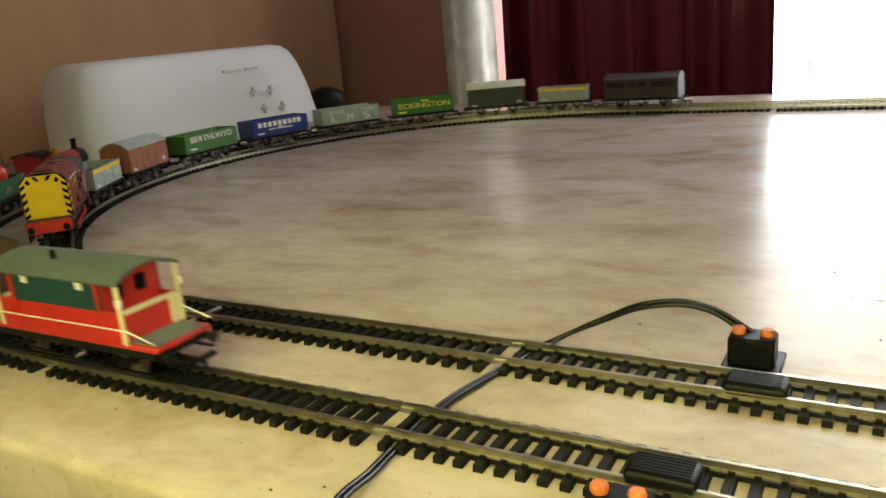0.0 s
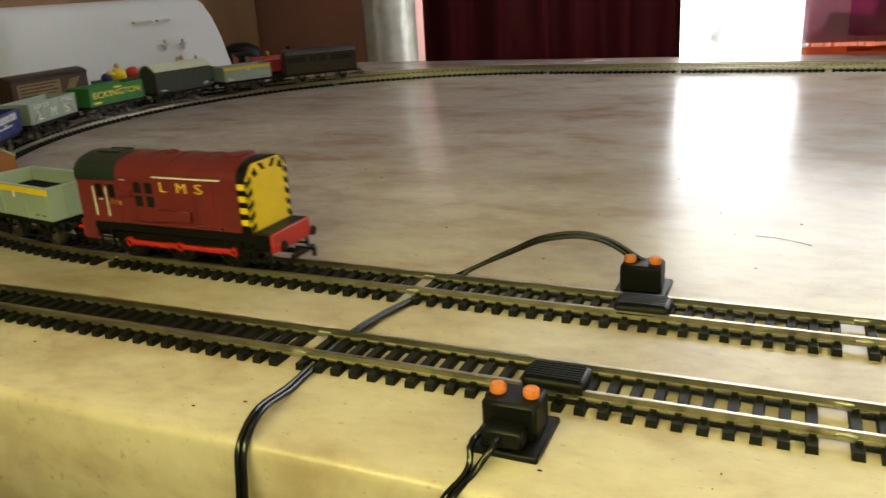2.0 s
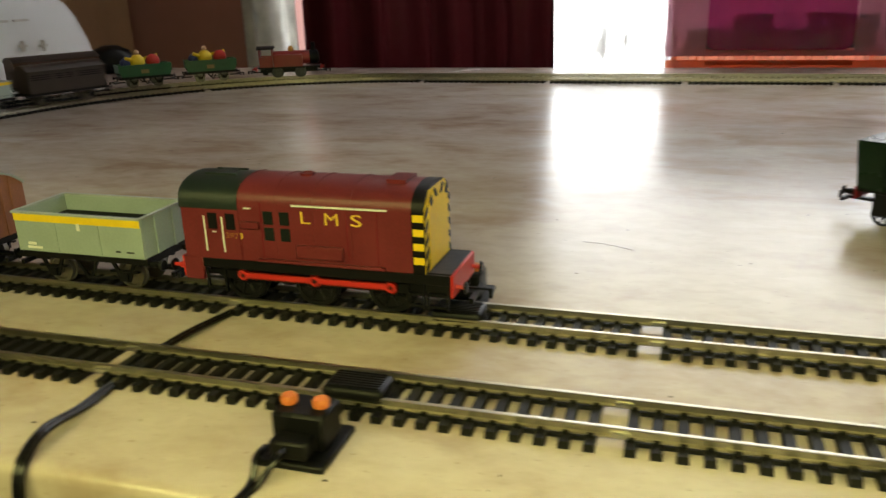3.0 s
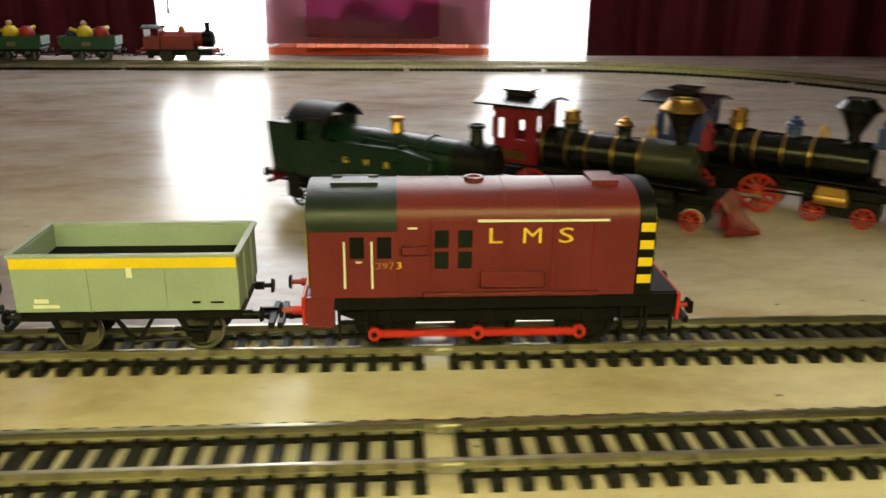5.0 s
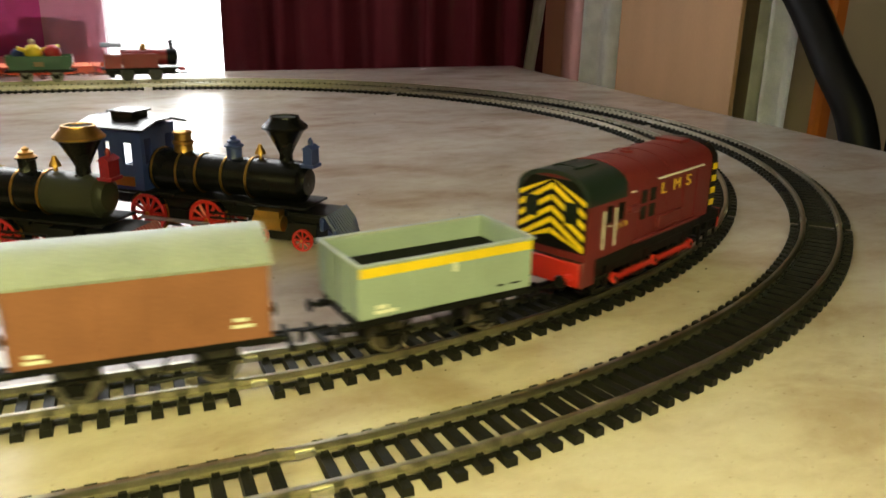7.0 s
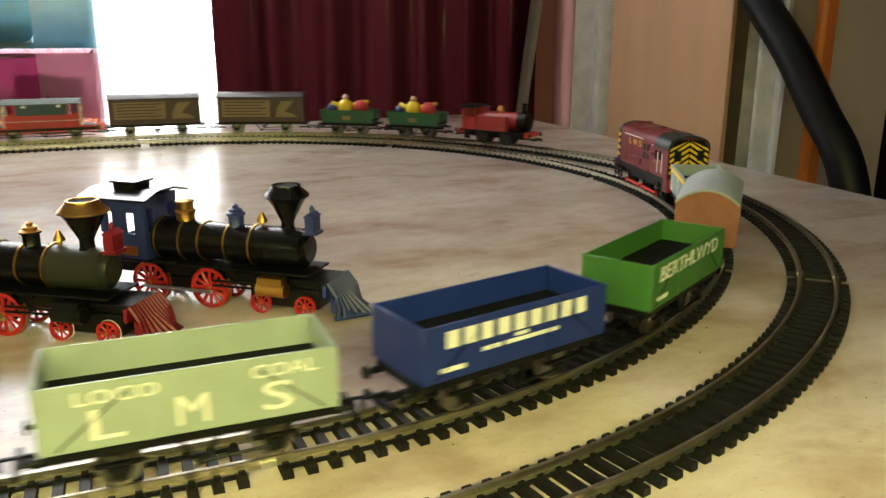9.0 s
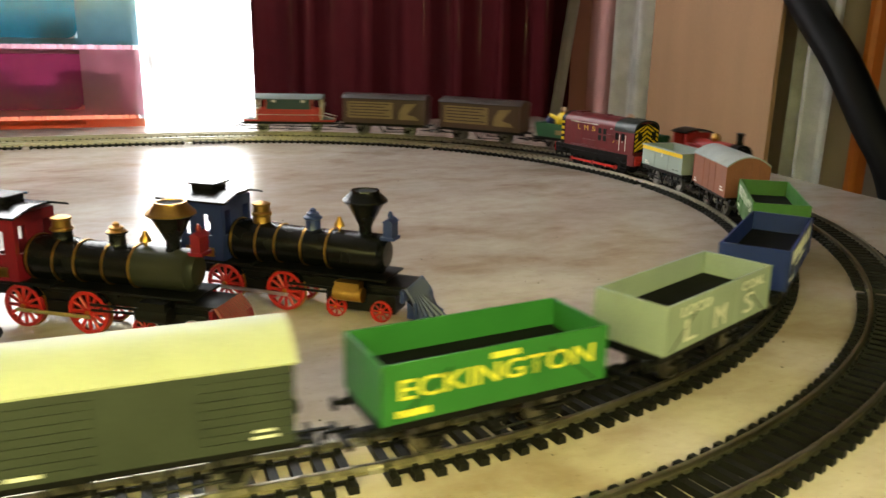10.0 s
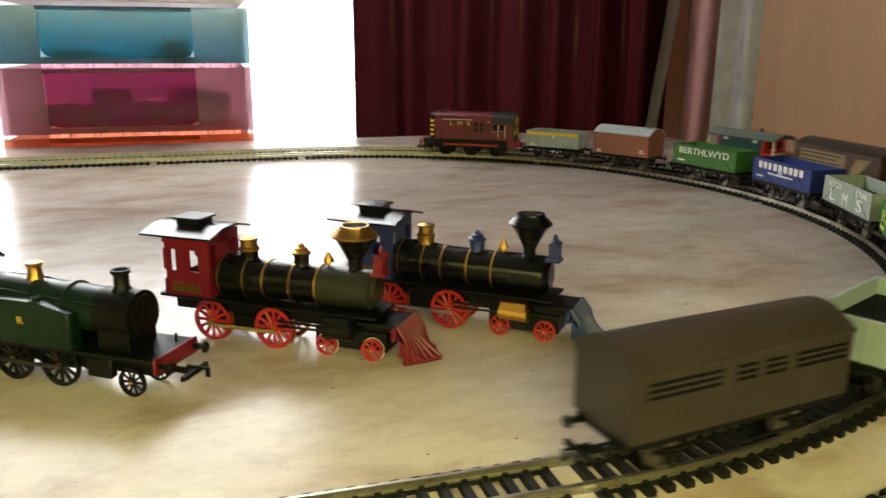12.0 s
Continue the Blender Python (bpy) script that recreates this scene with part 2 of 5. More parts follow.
def thing(name, label, category, m=None, group="", kind=""):
    ob = new(name)
    ob.empty_display_size = 0.02
    if m is not None:
        ob.matrix_world = m
    return tagged(ob, label, category, group, kind)


def shape(*makers, bevel=0.0, seg=1):
    bm = bmesh.new()
    for fn, args in makers:
        fn(bm, *args)
    if bevel:
        bmesh.ops.bevel(bm, geom=bm.edges[:], offset=bevel, segments=seg, affect="EDGES", profile=0.5)
    return bm


def box(bm, x0, x1, y0, y1, z0, z1):
    v = [bm.verts.new(p) for p in ((x0, y0, z0), (x1, y0, z0), (x1, y1, z0), (x0, y1, z0), (x0, y0, z1), (x1, y0, z1), (x1, y1, z1), (x0, y1, z1))]
    for f in ((3, 2, 1, 0), (4, 5, 6, 7), (0, 1, 5, 4), (1, 2, 6, 5), (2, 3, 7, 6), (3, 0, 4, 7)):
        bm.faces.new([v[i] for i in f])


def prism(bm, pts, a0, a1, axis="x"):
    """Extrudes a closed outline: (y, z) along x, (x, z) along y, or (x, y) along z."""
    def at(p, a):
        return {"x": (a, p[0], p[1]), "y": (p[0], a, p[1]), "z": (p[0], p[1], a)}[axis]
    u, w = [bm.verts.new(at(p, a0)) for p in pts], [bm.verts.new(at(p, a1)) for p in pts]
    n = len(pts)
    bm.faces.new(u)
    bm.faces.new(w[::-1])
    for i in range(n):
        bm.faces.new((u[i], u[(i + 1) % n], w[(i + 1) % n], w[i]))


def lathe(bm, prof, m=None, seg=20):
    """Turns (radius, height) round the z axis; m moves it."""
    m = m or Matrix()
    rings = []
    for r, z in prof:
        rings.append([bm.verts.new(m @ Vector((r * math.cos(2 * math.pi * i / seg), r * math.sin(2 * math.pi * i / seg), z))) for i in range(seg)])
    for a, b in zip(rings, rings[1:]):
        for i in range(seg):
            bm.faces.new((a[i], a[(i + 1) % seg], b[(i + 1) % seg], b[i]))
    bm.faces.new(rings[0][::-1])
    bm.faces.new(rings[-1])


def rod(bm, a, b, r, seg=10, r2=None):
    a, b = Vector(a), Vector(b)
    m = Matrix.Translation(a) @ (b - a).to_track_quat("Z", "Y").to_matrix().to_4x4()
    lathe(bm, [(r, 0), (r if r2 is None else r2, (b - a).length)], m, seg)


def arch(half, eave, top, n=10, down=0.0006):
    """Outline of an arched roof with a thin edge."""
    pts = [(-half + 2 * half * i / n, eave + (top - eave) * (1 - (2 * i / n - 1) ** 2)) for i in range(n + 1)]
    return pts + [(y * 0.97, z - down - 0.0004) for y, z in pts[::-1]]


def tube(name, points, r, material, parent=None, label="", cyc=False):
    cu = bpy.data.curves.new(name, "CURVE")
    cu.dimensions, cu.bevel_depth, cu.bevel_resolution, cu.resolution_u = "3D", r, 2, 8
    sp = cu.splines.new("BEZIER")
    sp.bezier_points.add(len(points) - 1)
    for bp, p in zip(sp.bezier_points, points):
        bp.co, bp.handle_left_type, bp.handle_right_type = p, "AUTO", "AUTO"
    sp.use_cyclic_u = cyc
    tmp = bpy.data.objects.new(name, cu)
    me = bpy.data.meshes.new_from_object(tmp)
    bpy.data.objects.remove(tmp)
    me.materials.clear()
    me.materials.append(material)
    ob = new(name, me)
    if parent:
        ob.parent = parent
    if label:
        ob["label"] = label
    return ob


def lettering(parent, text, x0, x1, z0, z1, y, material, name="lettering", bold=0.0):
    """Raised words on the side at y, filling x0..x1 and z0..z1."""
    cu = bpy.data.curves.new(name, "FONT")
    cu.body, cu.extrude, cu.resolution_u, cu.offset = text, 0.02, 3, bold
    tmp = bpy.data.objects.new(name, cu)
    me = bpy.data.meshes.new_from_object(tmp)
    bpy.data.objects.remove(tmp)
    co = np.empty(len(me.vertices) * 3)
    me.vertices.foreach_get("co", co)
    co = co.reshape(-1, 3)
    lo, hi = co.min(0), co.max(0)
    u, v = (co[:, 0] - lo[0]) / (hi[0] - lo[0]), (co[:, 1] - lo[1]) / (hi[1] - lo[1])
    side = 1 if y > 0 else -1
    out = np.empty_like(co)
    out[:, 0] = x0 + (1 - u) * (x1 - x0) if side > 0 else x0 + u * (x1 - x0)
    out[:, 1] = y + side * 0.0001 + side * 0.0002 * (co[:, 2] * side > 0)
    out[:, 2] = z0 + v * (z1 - z0)
    me.vertices.foreach_set("co", out.ravel())
    me.update()
    me.materials.clear()
    me.materials.append(material)
    ob = new(name, me)
    ob.parent = parent
    return ob


def bars(parent, spans, z0, z1, y, material, name="marking"):
    """Plain bars where the writing is too small to read."""
    side = 1 if y > 0 else -1
    bm = bmesh.new()
    for a, b in spans:
        if side > 0:
            a, b = -b, -a
        box(bm, a, b, min(y, y + side * 0.0003), max(y, y + side * 0.0003), z0, z1)
    return part(name, bm, material, parent)

# ---- the room ----
WALLW = pose(-0.4, 1.075, 0, 0, 0, -4)      # the line of the curtains; x along it, y towards the window


def structure(name, bm, material, label, category, m=None, smooth=False):
    ob = link(name, bm, material, smooth=smooth)
    if m is not None:
        ob.matrix_world = m
    return tagged(ob, label, category, kind="structure")


structure("floor", shape((box, (-3.2, 3.4, -3.4, 2.2, -0.05, 0.0))), M_CARPET, "grey-brown carpeted floor of the room", "floor")
structure("ceiling", shape((box, (-3.2, 3.4, -3.4, 2.2, 2.4, 2.5))), M_CEIL, "plain white painted ceiling", "ceiling")
structure("wall_south", shape((box, (-3.2, 3.4, -3.5, -3.4, 0, 2.4))), M_WALL, "warm plaster wall facing the window", "wall")
structure("wall_west", shape((box, (-3.3, -3.2, -3.4, 2.2, 0, 2.4))), M_WALL, "warm plaster end wall of the room", "wall")
# dark colour here stands for the unlit passage beyond the doorway
structure("wall_east", shape((box, (3.4, 3.5, -3.4, 2.2, 0, 2.4))), M_DARK, "end wall beside the room, passage gloom put into its colour", "wall")
# window wall with its opening, butted pieces
structure("wall_north", shape((box, (-3.0, -0.75, 0.30, 0.42, 0, 2.4)), (box, (1.05, 4.0, 0.30, 0.42, 0, 2.4)),
                              (box, (-0.75, 1.05, 0.30, 0.42, 0, 0.55)), (box, (-0.75, 1.05, 0.30, 0.42, 2.1, 2.4))),
          M_PINK, "dusty pink painted wall round the window", "wall", WALLW)
# pink returns on both sides of the bay
structure("wall_bay_west", shape((box, (-1.06, -0.66, 0.03, 0.30, 0, 2.4))), M_PINK, "dusty pink wall beside the window bay", "wall", WALLW)
structure("wall_bay_east", shape((box, (1.035, 1.30, 0.035, 0.30, 0, 2.4)), (box, (1.115, 1.30, -0.34, 0.035, 0, 2.4))), M_PINK, "dusty pink wall beside the window bay", "wall", WALLW)

win = thing("window_1", "white-framed window with bright daylight behind it", "window", WALLW, kind="structure")
part("window_frame", shape((box, (-0.75, 1.05, 0.32, 0.38, 0.55, 0.60)), (box, (-0.75, 1.05, 0.32, 0.38, 2.05, 2.10)),
                           (box, (-0.75, -0.70, 0.32, 0.38, 0.60, 2.05)), (box, (1.0, 1.05, 0.32, 0.38, 0.60, 2.05)),
                           (box, (0.13, 0.17, 0.32, 0.38, 0.60, 2.05))), M_WHITE, win)
part("window_sill", shape((box, (-0.78, 1.08, 0.20, 0.32, 0.52, 0.55)), bevel=0.004), M_WHITE, win)

out = link("backdrop", shape((box, (-4.5, 4.5, 2.2, 2.25, -1.0, 4.5))), outside_material())
out.matrix_world = WALLW
tagged(out, "overexposed pale daylight of a garden outside", "backdrop", kind="structure")


def cloth(name, material, x0, x1, z0, z1, folds, depth, m, label, category, seed, flare=0.0, thick=0.003):
    """A hanging cloth with uneven folds; flare widens its foot at the free edge."""
    rnd = random.Random(seed)
    ph = [rnd.uniform(0, 6.28) for _ in range(4)]
    nx, nz = folds * 10, 14
    bm = bmesh.new()
    grid = []
    for j in range(nz + 1):
        v = j / nz
        row = []
        for i in range(nx + 1):
            u = i / nx
            x = x0 + u * (x1 - x0) + flare * (1 - v) * u
            w = u + 0.02 * math.sin(5 * u + ph[0])
            y = depth * (math.sin(2 * math.pi * folds * w + ph[1]) + 0.45 * math.sin(2 * math.pi * folds * 1.7 * w + ph[2] + 0.5 * v) + 0.25 * math.sin(9 * v + ph[3] + 8 * u))
            row.append(bm.verts.new((x, y, z0 + v * (z1 - z0))))
        grid.append(row)
    for a, b in zip(grid, grid[1:]):
        for i in range(nx):
            bm.faces.new((a[i], a[i + 1], b[i + 1], b[i]))
    bmesh.ops.solidify(bm, geom=bm.faces[:], thickness=thick)
    ob = link(name, bm, material, smooth=True)
    ob.matrix_world = m
    return tagged(ob, label, category)


cloth("curtain", M_CURTAIN, -0.605, -0.160, 0.45, 2.25, 6, 0.020, WALLW, "dark maroon velvet curtain drawn to one side", "curtain", 3, flare=0.02)
cloth("curtain", M_CURTAIN, 0.530, 1.062, 0.45, 2.25, 7, 0.021, WALLW, "dark maroon velvet curtain hanging in soft folds", "curtain", 8)
cloth("curtain_lining", M_LINING, -0.012, 0.010, -0.25, 1.4, 1, 0.006, WALLW @ pose(1.020, -0.034, 0.75, 0, 7, 0), "grey lining turned out at the curtain's edge", "curtain lining", 5, thick=0.004)
cloth("net_curtain", M_NET, -0.16, 0.56, 0.5, 2.2, 22, 0.008, WALLW @ pose(0, 0.16, 0), "sheer white net curtain lit from behind", "net curtain", 11, thick=0.001)
cloth("lace_drape", M_LACE, -0.745, -0.640, 0.45, 2.25, 2, 0.008, WALLW @ pose(0, -0.005, 0), "white lace drape with a ragged edge on the pink wall", "drape", 15, flare=0.012)

# right-hand side: its line leans a little with the room
EAST = pose(0.605, 0.80, 0, 0, 0, 86)         # x runs towards the window, y away from the table to the far side is negative
cloth("lace_drape", M_LACE, -0.114, -0.026, 0.45, 2.25, 2, 0.008, EAST, "white lace drape beside the cardboard", "drape", 21, flare=0.03)
cloth("pale_drape", M_LACE, -0.408, -0.350, 0.45, 2.25, 2, 0.008, EAST @ pose(0, -0.03, 0), "pale drape beside the orange door frame", "drape", 22)
card = link("cardboard_sheet", shape((box, (-0.352, -0.110, -0.006, 0.0, 0.002, 1.9)), bevel=0.001), M_CARD)
card.matrix_world = EAST
tagged(card, "plain brown cardboard sheet standing upright beside the table", "cardboard")
door = thing("door_frame", "orange stained wooden door frame to a dark passage", "door frame", EAST @ pose(0, -0.05, 0), kind="structure")
part("jamb", shape((box, (-0.426, -0.412, -0.02, 0.0, 0, 2.05)), bevel=0.004), M_WOOD, door)
part("jamb", shape((box, (-1.36, -1.34, -0.02, 0.0, 0, 2.05)), bevel=0.004), M_WOOD, door)
part("head", shape((box, (-1.36, -0.412, -0.02, 0.0, 2.05, 2.10)), bevel=0.004), M_WOOD, door)
structure("wall_east_inner", shape((box, (-0.405, -0.150, -0.17, -0.07, 0, 2.4)), (box, (-4.0, -1.37, -0.17, -0.07, 0, 2.4)), (box, (-1.37, -0.405, -0.17, -0.07, 2.12, 2.4))),
          M_WALL, "warm plaster wall with a doorway", "wall", EAST)

# added wall; the darkness of the unlit passage is put into its colour
structure("wall_passage", shape((box, (-1.6, 0.3, -0.80, -0.72, 0, 2.4))), M_DARK, "wall added across the passage, its gloom painted in dark brown", "wall", EAST)

# left-hand side: cardboard against the wall
for y0, y1, lean in ((0.36, 1.135, 0.0), (-0.45, 0.352, 0.004)):
    c = link("cardboard_sheet", shape((box, (-1.412 + lean, -1.406 + lean, y0, y1, 0.752, 1.75)), bevel=0.001), M_CARD)
    tagged(c, "plain brown cardboard sheet standing along the table's end", "cardboard")

# ---- the table ----
table = thing("table", "large beige laminate table with a rounded front edge", "table", pose(0, 0, 0))
bm = bmesh.new()
prism(bm, [(-1.42, -0.121), (0.522, -0.118), (0.572, 0.945), (-1.42, 0.945)], TOP - 0.055, TOP, "z")
bmesh.ops.bevel(bm, geom=bm.edges[:], offset=0.004, segments=3, affect="EDGES", profile=0.5)
part("tabletop", bm, M_TABLE, table)
for x in (-1.35, 0.45):
    for y in (-0.04, 0.86):
        part("leg", shape((box, (x - 0.03, x + 0.03, y - 0.03, y + 0.03, 0, TOP - 0.055)), bevel=0.004), M_WOOD, table)

# ---- drawer tower ----
def drawer_tower():
    t = thing("drawer_tower", "translucent plastic drawer tower in teal, pink and orange", "drawer unit", pose(-0.2, 0.985, 0, 0, 0, -1))
    w = 0.165
    part("frame", shape((box, (-w, -w + 0.006, 0, 0.27, 0, 1.02)), (box, (w - 0.006, w, 0, 0.27, 0, 1.02)), (box, (-w, w, 0.264, 0.27, 0, 1.02)),
                        (box, (-w, w, 0, 0.27, 1.02, 1.028))), M_TCLEAR, t)
    for m, z0, z1, lab in ((M_TTEAL, 0.40, 0.53, "teal drawer"), (M_TORANGE, 0.61, TOP + 0.006, "orange drawer"), (M_TPINK, TOP + 0.012, TOP + 0.100, "pink drawer"),
                           (M_TTEAL, TOP + 0.106, TOP + 0.181, "teal drawer"), (M_TCLEAR, TOP + 0.187, TOP + 0.262, "clear drawer")):
        bm = bmesh.new()
        a = w - 0.008
        box(bm, -a, -a + 0.003, 0.004, 0.255, z0, z1)
        box(bm, a - 0.003, a, 0.004, 0.255, z0, z1)
        box(bm, -a, a, 0.252, 0.255, z0, z1)
        box(bm, -a + 0.003, a - 0.003, 0.004, 0.252, z0, z0 + 0.003)
        d = part("drawer", bm, m, t, "translucent " + lab)
        # front: a frame round a sunk panel with rounded lower corners
        hl, hr = -0.107, 0.089
        rim = bmesh.new()
        box(rim, -w, hl, -0.006, 0.003, z0, z1)
        box(rim, hr, w, -0.006, 0.003, z0, z1)
        box(rim, hl, hr, -0.006, 0.003, z1 - 0.006, z1)
        box(rim, hl, hr, -0.006, 0.003, z0, z0 + 0.008)
        part("front_rim", rim, m, d)
        pan = bmesh.new()
        n, r = 6, 0.014
        pts = [(hl, z1 - 0.006), (hr, z1 - 0.006)]
        pts += [(hr - r + r * math.cos(i * math.pi / 2 / n), z0 + 0.008 + r - r * math.sin(i * math.pi / 2 / n)) for i in range(n + 1)]
        pts += [(hl + r - r * math.sin(i * math.pi / 2 / n), z0 + 0.008 + r - r * math.cos(i * math.pi / 2 / n)) for i in range(n + 1)]
        prism(pan, pts, 0.004, 0.007, "y")
        part("front_panel", pan, {M_TPINK: M_TPINKDEEP, M_TTEAL: M_TTEALDEEP}.get(m, m), d)
        part("handle_lip", shape((rod, ((hl, -0.006, z1 - 0.003), (hr, -0.006, z1 - 0.003), 0.003))), m, d, smooth=True)
    return t


drawer_tower()
rnd = random.Random(4)
for k in range(7):
    x, z = -0.31 + 0.037 * k, TOP + 0.0172
    c = link("stored_box", shape((box, (-0.022, 0.022, -0.03, 0.03, 0, rnd.uniform(0.02, 0.05))), bevel=0.002), M_CLUTTER)
    c.matrix_world = pose(x, 1.07 + rnd.uniform(0, 0.05), z, 0, 0, rnd.uniform(-30, 30))
    tagged(c, "dark plastic item lying inside the pink drawer", "stored item", "things in the drawer")

for x, w, h in ((-0.270, 0.030, 0.016), (-0.140, 0.020, 0.030)):
    c = link("stored_box", shape((box, (-w, w, -0.03, 0.03, 0, h)), bevel=0.006, seg=2), M_WHITE)
    c.matrix_world = pose(x, 1.03, TOP + 0.1092, 0, 0, 12)
    tagged(c, "white item lying inside the teal drawer", "stored item", "things in the drawer")

# ---- white appliance at the end of the table ----
def appliance():
    t = thing("white_appliance", "white rounded plastic appliance case on the table", "appliance", pose(-1.245, 0.566, TOP, 0, 0, 0))
    bm = bmesh.new()
    n = 28
    rings = []
    for j, (z, s) in enumerate(((0, 1.0), (0.02, 1.0), (0.06, 0.985), (0.095, 0.955), (0.114, 0.915), (0.122, 0.86), (0.125, 0.78))):
        ring = []
        for i in range(n):
            a = 2 * math.pi * i / n
            ca, sa = math.cos(a), math.sin(a)
            e = 0.38
            x = 0.055 * s * math.copysign(abs(ca) ** e, ca) - 0.012 * (z / 0.125)
            y = 0.224 * (s if sa < 0 else s - 0.10 * (z / 0.125) ** 1.6) * math.copysign(abs(sa) ** e, sa)
            ring.append(bm.verts.new((x, y, z)))
        rings.append(ring)
    for a, b in zip(rings, rings[1:]):
        for i in range(n):
            bm.faces.new((a[i], a[(i + 1) % n], b[(i + 1) % n], b[i]))
    bm.faces.new(rings[0][::-1])
    bm.faces.new(rings[-1])
    part("case", bm, M_CASE, t, smooth=True)
    # small dark vents and a line of unreadable print on the face
    for y, z in ((0.055, 0.062), (0.092, 0.060), (0.075, 0.036), (0.115, 0.034)):
        bm = bmesh.new()
        box(bm, 0.052, 0.0555, y - 0.006, y + 0.006, z - 0.0015, z + 0.0015)
        box(bm, 0.052, 0.0555, y - 0.0015, y + 0.0015, z - 0.007, z + 0.007)
        part("vent", bm, M_LINING, t)
    part("marking", shape((box, (0.040, 0.0475, 0.01, 0.045, 0.0935, 0.0965)), (box, (0.040, 0.0475, 0.055, 0.08, 0.0935, 0.0965))), M_LINING, t)
    return t


appliance()
b = link("black_cushion", shape((lathe, ([(0.012, 0), (0.030, 0.006), (0.036, 0.02), (0.030, 0.036), (0.012, 0.044)],))), M_BLACK, smooth=True)
b.matrix_world = pose(-1.25, 0.865, TOP)
tagged(b, "black rounded plug beside the white appliance", "plug")

# black padded pole leaning beside the table
pole = tube("padded_pole", [(0.575, 0.50, 1.02), (0.585, 0.42, TOP + 0.163), (0.590, 0.373, TOP + 0.109), (0.593, 0.336, TOP + 0.058), (0.597, 0.302, TOP + 0.010), (0.600, 0.285, TOP - 0.06), (0.605, 0.27, 0.35), (0.605, 0.27, 0.020)], 0.0175, M_BLACK)
tagged(pole, "black foam-padded pole leaning beside the table", "pole")

# ---- track ----
def rail_profile(c):
    h = RAIL
    return [(c - 0.0013, 0.0026), (c + 0.0013, 0.0026), (c + 0.0013, 0.0031), (c + 0.0004, 0.0034), (c + 0.0004, h - 0.0010),
            (c + 0.0008, h - 0.0008), (c + 0.0008, h - 0.0001), (c + 0.0006, h), (c - 0.0006, h), (c - 0.0008, h - 0.0001),
            (c - 0.0008, h - 0.0008), (c - 0.0004, h - 0.0010), (c - 0.0004, 0.0034), (c - 0.0013, 0.0031)]


def sweep(bm, prof, fn, n):
    """Sweeps a closed (offset, z) outline along fn(u) -> (point, outward normal)."""
    rings = []
    for i in range(n + 1):
        p, q = fn(i / n)
        rings.append([bm.verts.new((p[0] + q[0] * o, p[1] + q[1] * o, z)) for o, z in prof])
    m = len(prof)
    for a, b in zip(rings, rings[1:]):
        for i in range(m):
            bm.faces.new((a[i], a[(i + 1) % m], b[(i + 1) % m], b[i]))
    bm.faces.new(rings[0][::-1])
    bm.faces.new(rings[-1])


def sleeper_mesh():
    bm = bmesh.new()
    prism(bm, [(-0.0017, 0.0), (0.0017, 0.0), (0.0015, 0.0026), (-0.0015, 0.0026)], -0.0148, 0.0148, "y")
    for c in (-0.0087, 0.0087):
        for d in (-0.0019, 0.0019):
            box(bm, -0.0010, 0.0010, c + d - 0.0006, c + d + 0.0006, 0.0026, 0.0036)
    me = bpy.data.meshes.new("sleeper")
    bm.to_mesh(me)
    bm.free()
    me.materials.append(M_SLEEPER)
    return me


SLEEPER = sleeper_mesh()


def track_piece(fn, length, name, label, n):
    """One section of track along fn(u), with its sleepers and rails."""
    t = thing(name, label, "track", group="sections of model railway track")
    for c in (-0.0087, 0.0087):
        bm = bmesh.new()
        sweep(bm, rail_profile(c), fn, n)
        part("rail", bm, M_RAIL, t)
        bm = bmesh.new()
        sweep(bm, [(c - 0.0009, 0.0004), (c + 0.0009, 0.0004), (c + 0.0009, 0.0018), (c - 0.0009, 0.0018)], lambda u: fn(0.03 + 0.94 * u), n)
        part("webbing", bm, M_SLEEPER, t)
        bm = bmesh.new()
        sweep(bm, [(c - 0.0016, 0.0027), (c + 0.0016, 0.0027), (c + 0.0016, 0.0042), (c - 0.0016, 0.0042)], lambda u: fn(0.016 * u if length > 0.2 else 0.03 * u), 2)
        part("rail_joiner", bm, M_STEEL, t)
    count = round(length / 0.0074)
    for k in range(count):
        u = (k + 0.5) / count
        p, q = fn(0.012 + 0.976 * u)
        s = new("sleeper", SLEEPER)
        s.parent = t
        s.matrix_local = Matrix.Translation((p[0], p[1], 0)) @ Matrix.Rotation(math.atan2(q[1], q[0]) - math.pi / 2, 4, "Z")
    return t


def lay_track():
    for r, yc, ln, base_m, word in ((RI, RI, LEN, SKEW, "inner"), (RO, YO, LEN_O, Matrix(), "outer")):
        st = track_piece(lambda u: ((-ln / 8 + ln / 4 * u, 0), (0, -1)), ln / 4, "straight_track", f"straight nickel rail track on black sleepers, {word} loop", 1)
        cv = track_piece(lambda u: ((r * math.cos(u * math.pi / 4), r * math.sin(u * math.pi / 4)), (math.cos(u * math.pi / 4), math.sin(u * math.pi / 4))),
                         r * math.pi / 4, "curved_track", f"curved nickel rail track on black sleepers, {word} loop", 18)
        first = True
        for y, turn in ((yc - r, 0), (yc + r, 180)):
            for k in range(4):
                m = base_m @ pose(-ln / 8 - ln / 4 * k, y, TOP, 0, 0, turn)
                if first:
                    st.matrix_world, first = m, False
                else:
                    copy_thing(st, m)
        first = True
        for cx, base in ((0, -90), (-ln, 90)):
            for k in range(4):
                m = base_m @ pose(cx, yc, TOP, 0, 0, base + 45 * k)
                if first:
                    cv.matrix_world, first = m, False
                else:
                    copy_thing(cv, m)

